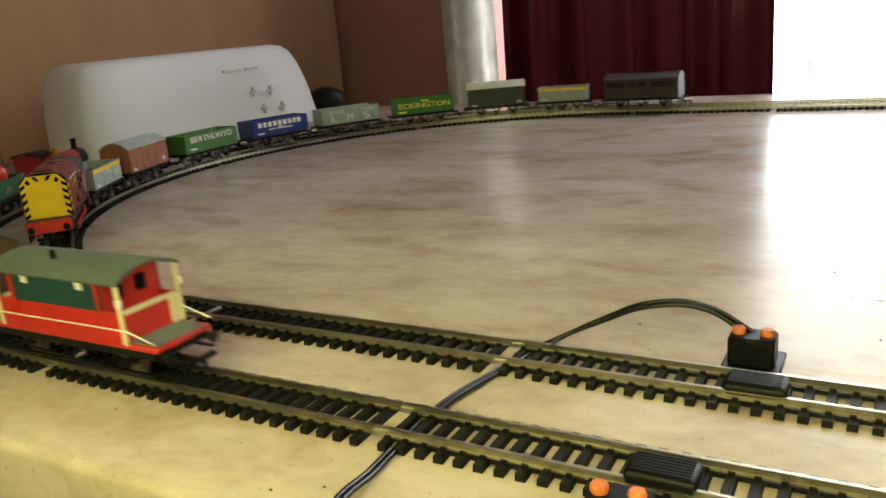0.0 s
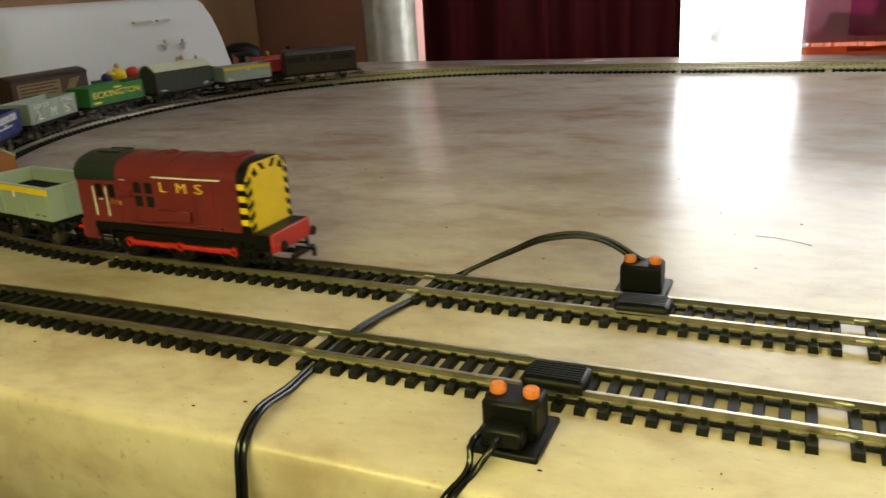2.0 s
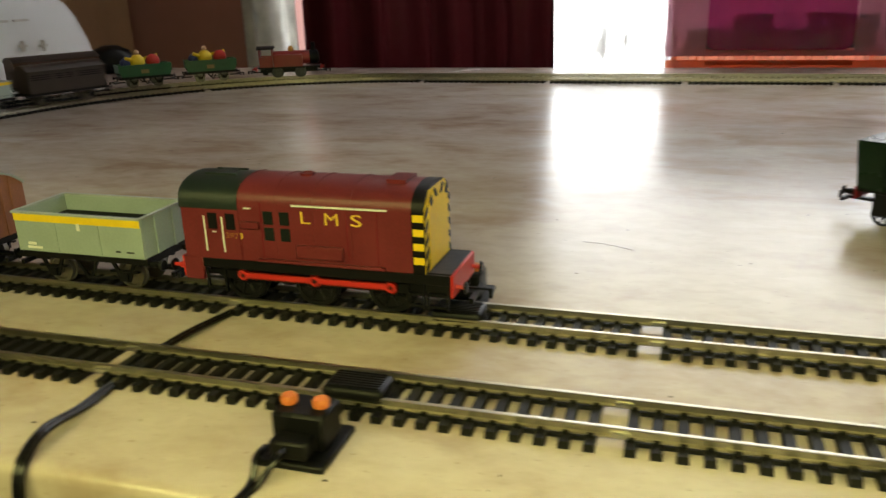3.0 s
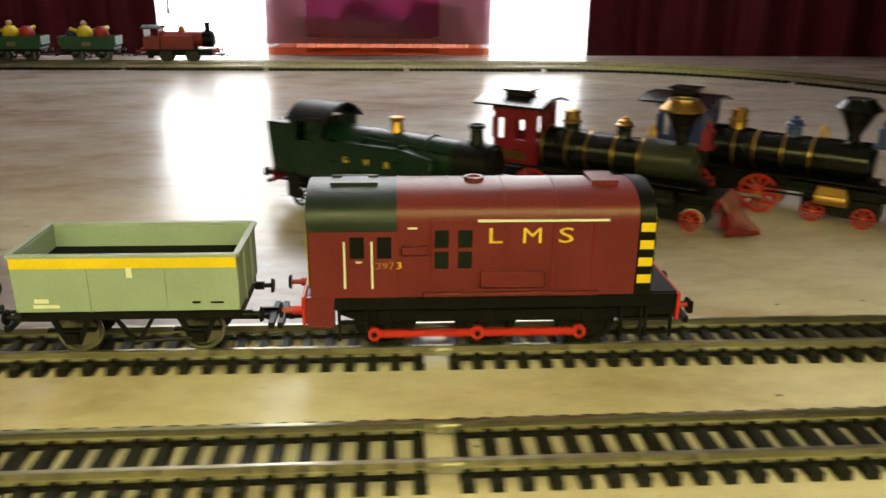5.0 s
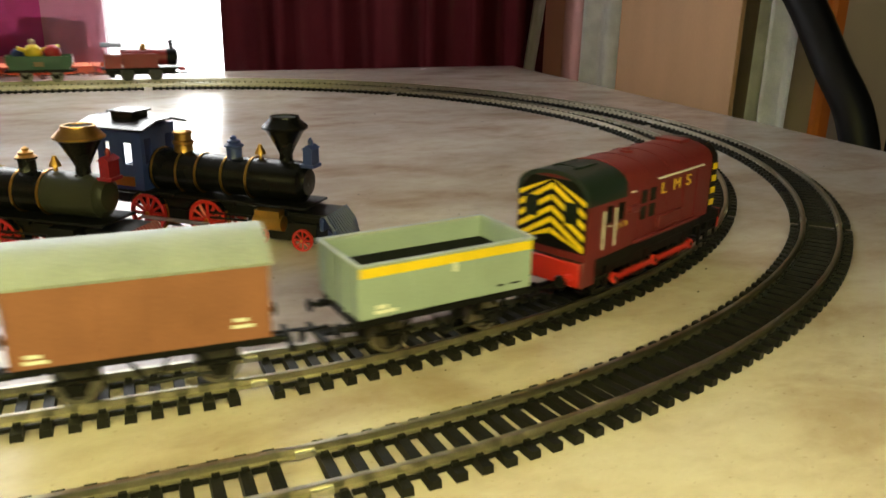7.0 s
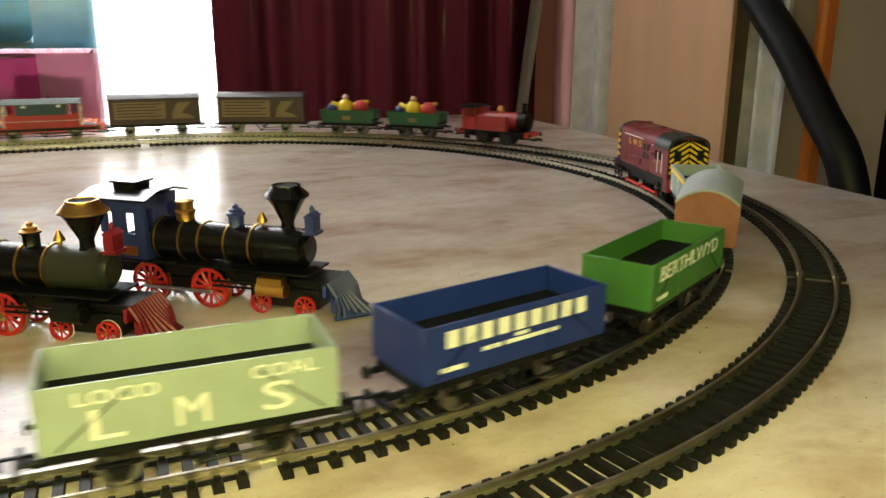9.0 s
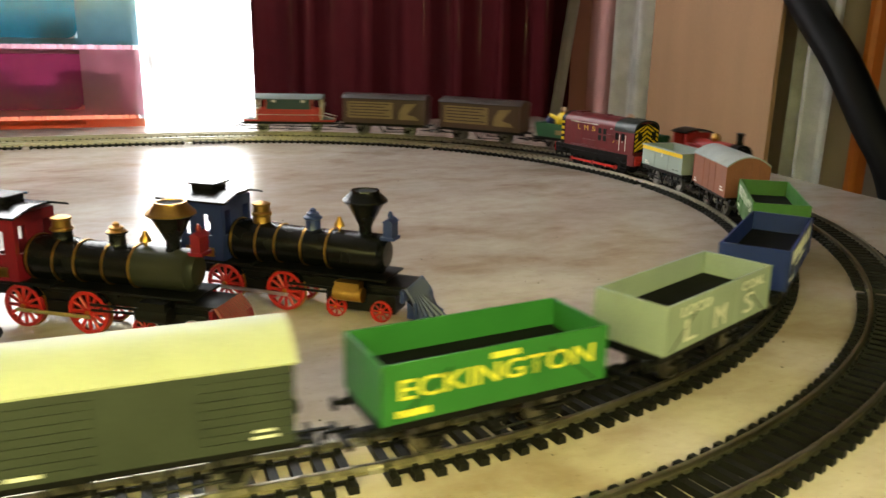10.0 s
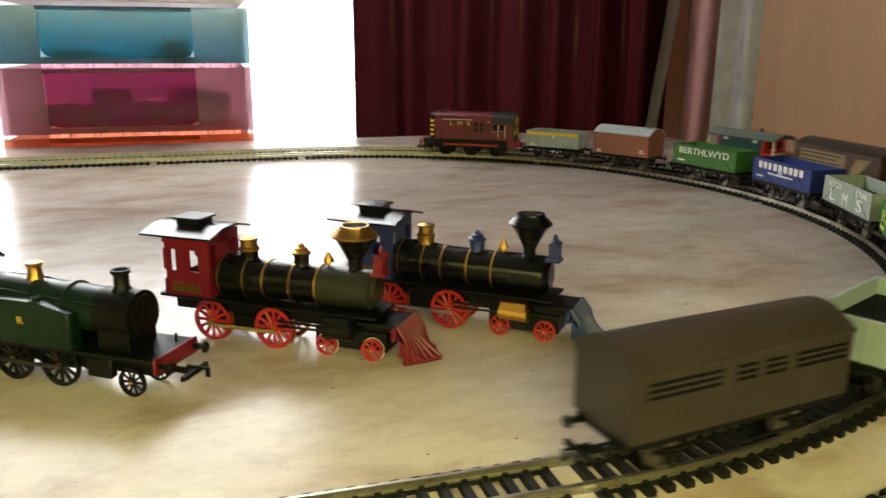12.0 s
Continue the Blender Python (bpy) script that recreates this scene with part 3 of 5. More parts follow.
# ---- rolling stock: x forward, z = 0 on the rail head ----
MOVERS = []           # (thing, loop, distance behind the leader, half wheelbase, wheel sets)


def wheelset(parent, x, r, disc=M_TYRE, spokes=0, gauge=0.0083):
    """A pair of wheels on their axle, turning about it."""
    bm = bmesh.new()
    rod(bm, (0, -gauge, 0), (0, gauge, 0), 0.0011, 8)
    for s in (-1, 1):
        m = Matrix.Translation((0, s * (gauge - 0.0012), 0)) @ Matrix.Rotation(-s * math.pi / 2, 4, "X")
        lathe(bm, [(r * 0.93, -0.0012), (r * 1.10, -0.0012), (r * 1.10, -0.0005), (r, -0.0004), (r, 0.0018), (r * 0.82, 0.0018), (r * 0.78, 0.0010), (r * 0.3, 0.0010), (r * 0.24, 0.0019), (0.0006, 0.0019)], m, 20)
        for k in range(spokes):
            a = 2 * math.pi * k / spokes
            rod(bm, m @ Vector((r * 0.2 * math.cos(a), r * 0.2 * math.sin(a), 0.0012)), m @ Vector((r * 0.8 * math.cos(a), r * 0.8 * math.sin(a), 0.0012)), r * 0.06, 5)
    w = part("wheelset", bm, disc, parent, smooth=False)
    w.location = (x, 0, r)
    return (w, x, r)


def buffers(parent, half, z, head=M_BLACK, shank=M_BLACK, out=0.0062):
    for s in (-1, 1):
        for y in (-0.0115, 0.0115):
            bm = bmesh.new()
            rod(bm, (s * half, y, z), (s * (half + 0.0030), y, z), 0.0014, 10)
            rod(bm, (s * (half + 0.0030), y, z), (s * (half + out - 0.0008), y, z), 0.0008, 8)
            b = part("buffer", bm, shank, parent, smooth=False)
            part("buffer_head", shape((rod, ((s * (half + out - 0.0008), y, z), (s * (half + out), y, z), 0.0025, 14, 0.0021))), head, b)


def couplings(parent, half, z=0.0075):
    for s in (-1, 1):
        bm = bmesh.new()
        a, b = sorted((s * (half - 0.006), s * (half + 0.0085)))
        box(bm, a, b, -0.0016, 0.0016, z - 0.0007, z + 0.0007)
        a, b = sorted((s * (half + 0.0068), s * (half + 0.0085)))
        box(bm, a, b, -0.0085, 0.0085, z - 0.0010, z + 0.0010)
        a, b = sorted((s * (half + 0.0030), s * (half + 0.0135)))
        box(bm, a, b, 0.0010, 0.0020, z + 0.0010, z + 0.0019)
        a, b = sorted((s * (half + 0.0120), s * (half + 0.0135)))
        box(bm, a, b, 0.0010, 0.0020, z - 0.0022, z + 0.0012)
        part("coupling", bm, M_BLACK, parent)


def underframe(t, half, wb, r=0.0062, colour=M_BLACK, top=0.0160):
    bm = bmesh.new()
    for y in (-0.0140, 0.0122):
        box(bm, -half, half, y, y + 0.0018, top - 0.0032, top)
    for x in (-half, half - 0.002):
        box(bm, x, x + 0.002, -0.0122, 0.0122, top - 0.0036, top)
    box(bm, -half + 0.002, half - 0.002, -0.0122, 0.0122, top - 0.0016, top)
    part("solebar", bm, colour, t)
    for x in (-wb, wb):
        for y in (-0.0128, 0.0118):
            bm = bmesh.new()
            for o in (-1, 1):
                prism(bm, [(x + o * 0.0062, top - 0.003), (x + o * 0.0046, top - 0.003), (x + o * 0.0006, r - 0.0018), (x + o * 0.0021, r - 0.0022)], y, y + 0.0010, "y")
            s = -0.0008 if y < 0 else 0.0010
            box(bm, x - 0.0019, x + 0.0019, min(y + s, y + s + 0.0010), max(y + s, y + s + 0.0010) + 0.0006, r - 0.0016, r + 0.0018)
            box(bm, x - 0.0070, x + 0.0070, y - 0.0004, y + 0.0014, r + 0.0022, r + 0.0030)
            part("axle_guard", bm, colour, t)
    for y in (-0.0132, 0.0122):
        bm = bmesh.new()
        prism(bm, [(-0.006, top - 0.003), (-0.0048, top - 0.003), (0.0004, 0.0055), (0.0052, top - 0.003), (0.0064, top - 0.003), (0.0014, 0.0042), (-0.0006, 0.0042)], y, y + 0.0008, "y")
        rod(bm, (0, y, 0.0052), (wb * 0.9, y - 0.0004, 0.0062), 0.0005, 6)
        part("brake_lever", bm, colour, t)
    sets = [wheelset(t, -wb, r, M_WHEEL), wheelset(t, wb, r, M_WHEEL)]
    buffers(t, half, 0.0128)
    couplings(t, half)
    return sets


def hull(t, half, w, z0, z1, colour, inner, rim=None, thick=0.0010, deep=0.0070):
    """An open box body: four sides with their rim, and a floor."""
    for y0, y1 in ((-w, -w + thick), (w - thick, w)):
        part("side", shape((box, (-half, half, y0, y1, z0, z1)), bevel=0.0002), colour, t)
    for x0, x1 in ((-half, -half + thick), (half - thick, half)):
        part("end", shape((box, (x0, x1, -w + thick, w - thick, z0, z1)), bevel=0.0002), colour, t)
    # black floor; its colour also holds the shadow of the near side
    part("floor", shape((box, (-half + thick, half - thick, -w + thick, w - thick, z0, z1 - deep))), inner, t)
    if rim:
        bm = bmesh.new()
        for y in (-w, w):
            box(bm, -half - 0.0003, half + 0.0003, y - 0.0009, y + 0.0009, z1, z1 + 0.0008)
        for x in (-half, half):
            box(bm, x - 0.0009, x + 0.0009, -w + 0.0009, w - 0.0009, z1, z1 + 0.0008)
        part("rim", bm, rim, t)


def mineral_wagon(label, colour, stripe):
    t = thing("mineral_wagon", label, "wagon", group="inner loop train")
    half, w, z0, z1 = 0.0322, 0.0155, 0.0160, 0.0330
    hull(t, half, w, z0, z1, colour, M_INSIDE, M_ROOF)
    for y in (-w, w):
        a, b = (y - 0.0003, y) if y < 0 else (y, y + 0.0003)
        part("stripe", shape((box, (-half + 0.0002, half - 0.0002, a, b, z1 - 0.0034, z1 - 0.0002))), stripe, t, "bright yellow stripe")
        bm = bmesh.new()
        for x in (-0.011, 0.011):
            box(bm, x - 0.0003, x + 0.0003, a, b, z0, z1 - 0.0036)
        part("rib", bm, colour, t)
        bars(t, [(-0.0265, -0.0225)], z0 + 0.0030, z0 + 0.0042, y, M_WHITE)
        bars(t, [(-0.0270, -0.0195)], z0 + 0.0014, z0 + 0.0024, y, M_WHITE)
        bars(t, [(0.0185, 0.0208)], z0 + 0.0024, z0 + 0.0030, y, M_BLACK)
        bars(t, [(0.0238, 0.0275)], z0 + 0.0024, z0 + 0.0029, y, M_BLACK)
        bars(t, [(0.0006, 0.0022)], z1 - 0.0062, z1 - 0.0032, y * 1.02, M_WHITE)
    for s in (-1, 1):
        for y in (-0.006, 0.006):
            a, b = sorted((s * half, s * (half + 0.0006)))
            part("end_rib", shape((box, (a, b, y - 0.0006, y + 0.0006, z0, z1))), colour, t)
    return t, underframe(t, half - 0.0004, 0.0185)


def open_wagon(label, colour, write):
    t = thing("open_wagon", label, "wagon", group="inner loop train")
    half, w, z0, z1 = 0.0405, 0.0155, 0.0160, 0.0352
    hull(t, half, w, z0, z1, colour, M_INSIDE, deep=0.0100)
    for y in (-w, w):
        a, b = (y - 0.0003, y) if y < 0 else (y, y + 0.0003)
        for x in (-0.0400, -0.0125, 0.0125, 0.0400):
            part("strapping", shape((box, (x - 0.0004, x + 0.0004, a, b, z0, z1))), colour, t)
        d = 0.00035 if y > 0 else -0.00035
        for o in (-1, 1):
            part("brace", shape((rod, ((o * 0.036, y + d * 0.3, z0 + 0.001), (o * 0.018, y + d * 0.3, z1 - 0.004), 0.00025, 5))), M_BLACK, t)
        write(t, y, z0, z1)
    return t, underframe(t, half - 0.0004, 0.0215)


def closed_van(label, half, z1, top, colour, roof, name="goods_van", over=0.0010, w=0.0155, group="inner loop train"):
    t = thing(name, label, "wagon", group=group)
    z0 = 0.0155
    body = bmesh.new()
    pts = [(-w, z0), (w, z0), (w, z1)] + [(w - 2 * w * i / 10, z1 + (top - 0.0008 - z1) * (1 - (2 * i / 10 - 1) ** 2)) for i in range(1, 10)] + [(-w, z1)]
    prism(body, pts, -half, half)
    part("body", body, colour, t)
    part("roof", shape((prism, (arch(w + 0.0008, z1, top), -half - over, half + over))), roof, t)
    return t


def inner_van():
    t = closed_van("bauxite brown goods van with a pale grey roof", 0.0340, 0.0385, 0.0455, M_BROWN, M_ROOF)
    for y in (-0.0155, 0.0155):
        a, b = (y - 0.0004, y) if y < 0 else (y, y + 0.0004)
        bm = bmesh.new()
        for x in (-0.0335, -0.012, 0.0, 0.012, 0.0335):
            box(bm, x - 0.0004, x + 0.0004, a, b, 0.0156, 0.0385)
        part("door_rib", bm, M_BROWN, t)
        bars(t, [(-0.030, -0.026)], 0.0185, 0.0195, y, M_WHITE)
        bars(t, [(-0.0305, -0.0245)], 0.0168, 0.0178, y, M_WHITE)
        bars(t, [(0.0235, 0.0275)], 0.0215, 0.0225, y, M_WHITE)
        bars(t, [(0.0230, 0.0290)], 0.0195, 0.0205, y, M_WHITE)
    for s in (-1, 1):
        for y in (-0.0085, -0.003, 0.003, 0.0085):
            a, b = sorted((s * 0.034, s * 0.0346))
            part("end_rib", shape((box, (a, b, y - 0.0007, y + 0.0007, 0.0156, 0.0425))), M_BROWN, t)
    return t, underframe(t, 0.0336, 0.0190)


def olive_van():
    t = closed_van("dark olive planked van with a cream roof", 0.0385, 0.0400, 0.0475, M_OLIVE, M_CREAMROOF)
    for y in (-0.0155, 0.0155):
        a, b = (y - 0.0004, y) if y < 0 else (y, y + 0.0004)
        for x0, x1 in ((-0.038, -0.0135), (0.0135, 0.038)):
            for k in range(9):
                z = 0.0162 + k * 0.0026
                part("plank", shape((box, (x0, x1, a, b, z, z + 0.0023))), M_OLIVE, t)
        part("door", shape((box, (-0.0125, 0.0125, a * 1.01, b * 1.01, 0.0162, 0.0392)), bevel=0.0001), M_OLIVE, t)
        bars(t, [(-0.034, -0.026)], 0.0175, 0.0186, y * 1.03, M_WHITE)
        bars(t, [(0.0270, 0.0325)], 0.0205, 0.0213, y * 1.03, M_WHITE)
        bars(t, [(0.0265, 0.0335)], 0.0185, 0.0193, y * 1.03, M_WHITE)
    return t, underframe(t, 0.0381, 0.0215)


def long_van():
    t = closed_van("long dark brown van with louvred vents", 0.0475, 0.0395, 0.0465, M_UMBER, M_UMBER, over=0.0004)
    for y in (-0.0155, 0.0155):
        for x0, x1 in ((-0.0418, -0.0125), (-0.0057, 0.0029), (0.0067, 0.0160), (0.0209, 0.0450)):
            for k in range(3):
                z = 0.0298 + k * 0.0023
                a, b = (y - 0.00035, y + 0.0001) if y < 0 else (y - 0.0001, y + 0.00035)
                part("louvre", shape((box, (x0, x1, a, b, z, z + 0.0011))), M_INSIDE, t)
    return t, underframe(t, 0.0470, 0.0280, top=0.0156)


def shunter():
    """Maroon diesel shunter with a warning-striped nose and cab end."""
    t = thing("shunting_engine", "maroon diesel shunter with yellow and black warning stripes", "model locomotive", group="inner loop train")
    w, plate = 0.0155, 0.0195
    xr, xc, xf, xe = -0.0530, -0.0275, 0.0482, 0.0580
    # running frame
    part("frame", shape((box, (xr - 0.0018, xe, -0.0138, 0.0138, 0.0165, plate)), (box, (-0.046, 0.0405, -0.0070, 0.0070, 0.0100, 0.0165)), (box, (0.0405, xe - 0.0006, -0.0132, 0.0132, 0.0100, 0.0165)), bevel=0.0003), M_BLACK, t)
    for x in (xr - 0.0030, xe - 0.0004):
        part("buffer_beam", shape((box, (x, x + 0.0012, -0.0150, 0.0150, 0.0104, plate - 0.0001)), bevel=0.0003), M_RED, t, "red buffer beam")
    for s0, s1 in ((-0.0455, -0.0365), (0.0405, 0.0475), (0.0482, 0.0568)):
        for y in (-0.0150, 0.0138):
            bm = bmesh.new()
            for z in (0.0060, 0.0105):
                box(bm, s0 + 0.0008, s1 - 0.0008, y, y + 0.0012, z, z + 0.0009)
            for x in (s0, s1 - 0.0009):
                box(bm, x, x + 0.0009, y, y + 0.0012, 0.0050, 0.0166)
            part("step", bm, M_BLACK, t)
    # bonnet with rounded top
    def dome(hw, z1, top, n=12, p=2.6):
        pts = [(-hw, plate), (hw, plate), (hw, z1)]
        return pts + [(hw * math.cos(math.pi * i / n), z1 + (top - z1) * (math.sin(math.pi * i / n)) ** (2 / p)) for i in range(1, n)] + [(-hw, z1)]
    part("bonnet", shape((prism, (dome(w, 0.0425, 0.0515), xc, xf - 0.0045)), bevel=0.0), M_MAROON, t)
    part("cab", shape((prism, (dome(w + 0.0003, 0.0415, 0.0505), xr, xc))), M_MAROON, t)
    rf = [(y, z + 0.0006) for y, z in dome(w + 0.0005, 0.0412, 0.0508)[2:]]
    rf = rf + [(-w - 0.0004, 0.0400), (-w + 0.0006, 0.0400), (-w + 0.0008, 0.0415)] + [(y * 0.93, z - 0.0006) for y, z in dome(w, 0.0412, 0.0505)[3:-1]][::-1] + [(w - 0.0008, 0.0415), (w - 0.0006, 0.0400), (w + 0.0004, 0.0400)]
    part("cab_roof", shape((prism, (rf, xr - 0.0006, xc))), M_DKGREEN, t, "dark green rounded cab roof")
    bm = bmesh.new()
    for y in (-0.0045, 0.0045):
        box(bm, -0.0470, -0.0330, y - 0.0004, y + 0.0004, 0.0506, 0.0518)
    box(bm, -0.0440, -0.0360, -0.0041, 0.0041, 0.0508, 0.0516)
    part("roof_hatch", bm, M_DKGREEN, t)
    # nose: black cowl with yellow bars at its sides, yellow panel in front
    part("nose", shape((prism, (dome(w + 0.0002, 0.0425, 0.0517), xf - 0.0045, xf + 0.0004))), M_BLACK, t, "black nose cowl")
    for y in (-w - 0.0003, w + 0.0003):
        for k in range(4):
            z = 0.0232 + 0.0054 * k
            a, b = sorted((y, y * 1.012))
            part("warning_bar", shape((box, (xf - 0.0040, xf + 0.0002, a, b, z, z + 0.0027))), M_YELLOW, t, "yellow warning bar")
    nose = [(-0.0118, plate + 0.001), (0.0118, plate + 0.001), (0.0118, 0.0440), (0.0070, 0.0490), (-0.0070, 0.0490), (-0.0118, 0.0440)]
    part("nose_panel", shape((prism, (nose, xf + 0.0004, xf + 0.0012)), bevel=0.0003), M_YELLOW, t, "yellow radiator panel")
    part("nose_surround", shape((prism, ([(-0.0152, plate), (0.0152, plate), (0.0152, 0.0440), (0.0100, 0.0500), (-0.0100, 0.0500), (-0.0152, 0.0440)], xf + 0.0002, xf + 0.0006))), M_YELLOW, t)
    for s in (-1, 1):
        for k in range(5):
            z = 0.0215 + 0.0052 * k
            pts = [(s * 0.0119, z), (s * 0.0153, z - 0.0022), (s * 0.0153, z + 0.0004), (s * 0.0119, z + 0.0026)]
            part("warning_stripe", shape((prism, (pts, xf + 0.0006, xf + 0.0009))), M_BLACK, t)
        for pts in ([(s * 0.0015, 0.0462), (s * 0.0040, 0.0462), (s * 0.0065, 0.0494), (s * 0.0040, 0.0496)], [(s * 0.0075, 0.0450), (s * 0.0098, 0.0440), (s * 0.0112, 0.0462), (s * 0.0092, 0.0482)]):
            part("warning_stripe", shape((prism, (pts, xf + 0.0012, xf + 0.0015))), M_BLACK, t)
    # cab end: chevrons and two windows
    part("cab_end", shape((prism, ([(-0.0150, plate + 0.003), (0.0150, plate + 0.003), (0.0150, 0.0420), (0.0100, 0.0485), (-0.0100, 0.0485), (-0.0150, 0.0420)], xr - 0.0005, xr))), M_BLACK, t)
    for s in (-1, 1):
        for k in range(9):
            z = 0.0185 + 0.0042 * k
            y0, y1 = 0.0003, 0.0146
            za = lambda y: z + 0.0095 - 0.62 * y
            pts = [(y0, za(y0)), (y1, za(y1)), (y1, za(y1) + 0.0021), (y0, za(y0) + 0.0021)]
            clip = [(y, min(max(zz, plate + 0.0035), 0.0415 + 0.0066 * (1 - (y / 0.0150) ** 2))) for y, zz in pts]
            if clip[3][1] - clip[0][1] > 0.0004 or clip[2][1] - clip[1][1] > 0.0004:
                part("chevron", shape((prism, ([(s * y, zz) for y, zz in clip], xr - 0.0008, xr - 0.0005))), M_YELLOW, t, "yellow chevron")
        part("cab_window", shape((box, (xr - 0.0011, xr - 0.0006, min(s * 0.0060, s * 0.0115), max(s * 0.0060, s * 0.0115), 0.0330, 0.0408)), bevel=0.0002), M_GRILLE, t, "dark cab end window")
    # side details
    for y in (-w, w):
        o = -1 if y < 0 else 1
        f = lambda d: sorted((y, y + o * d))
        a, b = f(0.0005)
        for x0 in (-0.0412, -0.0333):
            part("cab_window", shape((box, (x0, x0 + 0.0042, a, b, 0.0318, 0.0384)), bevel=0.0001), M_INSIDE, t, "dark cab side window")
        for x0 in (-0.0165, -0.0096):
            for z0 in (0.0285, 0.0350):
                part("grille", shape((box, (x0, x0 + 0.0040, a, b, z0, z0 + 0.0052)), bevel=0.0001), M_GRILLE, t, "dark green grille")
        a, b = f(0.0007)
        for x in (-0.0428, -0.0348):
            part("handrail", shape((box, (x - 0.0003, x + 0.0003, a, b, 0.0225, 0.0370))), M_WHITE, t, "white handrail")
        part("door_handle", shape((box, (-0.0395, -0.0378, a, b, 0.0305, 0.0310))), M_WHITE, t)
        part("handrail", shape((box, (-0.0040, 0.0345, a - 0.0001, b + 0.0001, 0.0428, 0.0434))), M_WHITE, t, "long white handrail")
        part("handrail", shape((box, (-0.0245, -0.0215, a, b, 0.0408, 0.0412))), M_WHITE, t)
        a, b = f(0.0016)
        part("tool_box", shape((box, (-0.0030, 0.0163, a, b, 0.0225, 0.0278)), bevel=0.0004), M_MAROON, t)
        part("valance", shape((box, (-0.0200, 0.0330, a, b, 0.0198, 0.0212)), bevel=0.0003), M_MAROON, t)
        part("locker", shape((box, (-0.0262, -0.0185, a, b, 0.0330, 0.0358)), bevel=0.0003), M_MAROON, t)
        for x in (0.0180, 0.0300, -0.0178):
            a, b = f(0.0002)
            part("panel_seam", shape((box, (x, x + 0.0003, a, b, 0.0215, 0.0440))), M_CABRED, t)
        for ch, x, hw in zip("LMS" if y < 0 else "SML", (0.0014, 0.0121, 0.0221), (0.0020, 0.0027, 0.0022) if y < 0 else (0.0022, 0.0027, 0.0020)):
            lettering(t, ch, x - hw, x + hw, 0.0362, 0.0408, y * 1.001, M_GOLD)
        for k, ch in enumerate("3973" if y < 0 else "3793"):
            lettering(t, ch, -0.0338 + k * 0.0020, -0.0338 + k * 0.0020 + 0.0016, 0.0284, 0.0306, y, M_GOLD, "running_number")
    bm = bmesh.new()
    for x in (-0.0272, -0.012, 0.004, 0.0195):
        seam = bmesh.new()
        prism(seam, dome(w + 0.00015, 0.0425, 0.05175), x, x + 0.0005)
        part("bonnet_seam", seam, M_MAROON, t)
    box(bm, 0.0310, 0.0390, -0.0060, 0.0060, 0.0508, 0.0524)
    part("bonnet_hatch", bm, M_MAROON, t)
    part("exhaust", shape((lathe, ([(0.0030, 0), (0.0030, 0.0012), (0.0020, 0.0012), (0.0020, 0.0006)], Matrix.Translation((-0.004, 0, 0.0512))))), M_MAROON, t)
    for y in (-0.0116, 0.0102):
        part("side_frame", shape((prism, ([(-0.0455, plate - 0.003), (-0.0455, 0.0125), (-0.0385, 0.0095), (0.0385, 0.0095), (0.0455, 0.0125), (0.0455, plate - 0.003)], y, y + 0.0014, "y"))), M_BLACK, t)
        for x in (-0.0315, 0.0, 0.0315):
            o = -1 if y < 0 else 1
            part("axle_box", shape((box, (x - 0.0022, x + 0.0022, y + 0.0007 - 0.0011, y + 0.0007 + 0.0011, 0.0088, 0.0145)), bevel=0.0003), M_BLACK, t)
    for y in (-0.0156, 0.0140):
        part("cab_skirt", shape((box, (xr - 0.0016, -0.0462, y, y + 0.0016, 0.0098, plate)), bevel=0.0002), M_MAROON, t)
        part("footplate_edge", shape((box, (-0.0462, xe - 0.0004, y + 0.0002, y + 0.0014, plate - 0.0042, plate - 0.0002)), bevel=0.0002), M_BLACK, t)
        part("step_panel", shape((box, (0.0482, 0.0570, y + 0.0006, y + 0.0012, 0.0125, plate - 0.004))), M_BLACK, t)
    sets = [wheelset(t, x, 0.0090, M_BLACK, spokes=8) for x in (-0.0315, 0.0, 0.0315)]
    # coupling rods, carried round by the wheels
    rods = []
    for y in (-0.0132, 0.0132):
        bm = bmesh.new()
        box(bm, -0.0320, 0.0320, y - 0.0006, y + 0.0006, -0.0010, 0.0010)
        for x in (-0.0315, 0.0, 0.0315):
            rod(bm, (x, y - 0.0009, 0), (x, y + 0.0009, 0), 0.0021, 10)
        r = part("coupling_rod", bm, M_RED, t, "bright red coupling rod")
        r.location = (0, 0, 0.009)
        for x in (-0.0315, 0.0, 0.0315):
            part("crank_pin", shape((rod, ((x, y - 0.0012, 0), (x, y + 0.0012, 0), 0.0010, 8))), M_BLACK, r)
        rods.append(r)
    buffers(t, 0.0560, 0.0140, M_BLACK, M_RED, 0.0070)
    couplings(t, 0.0560)
    return t, sets, rods


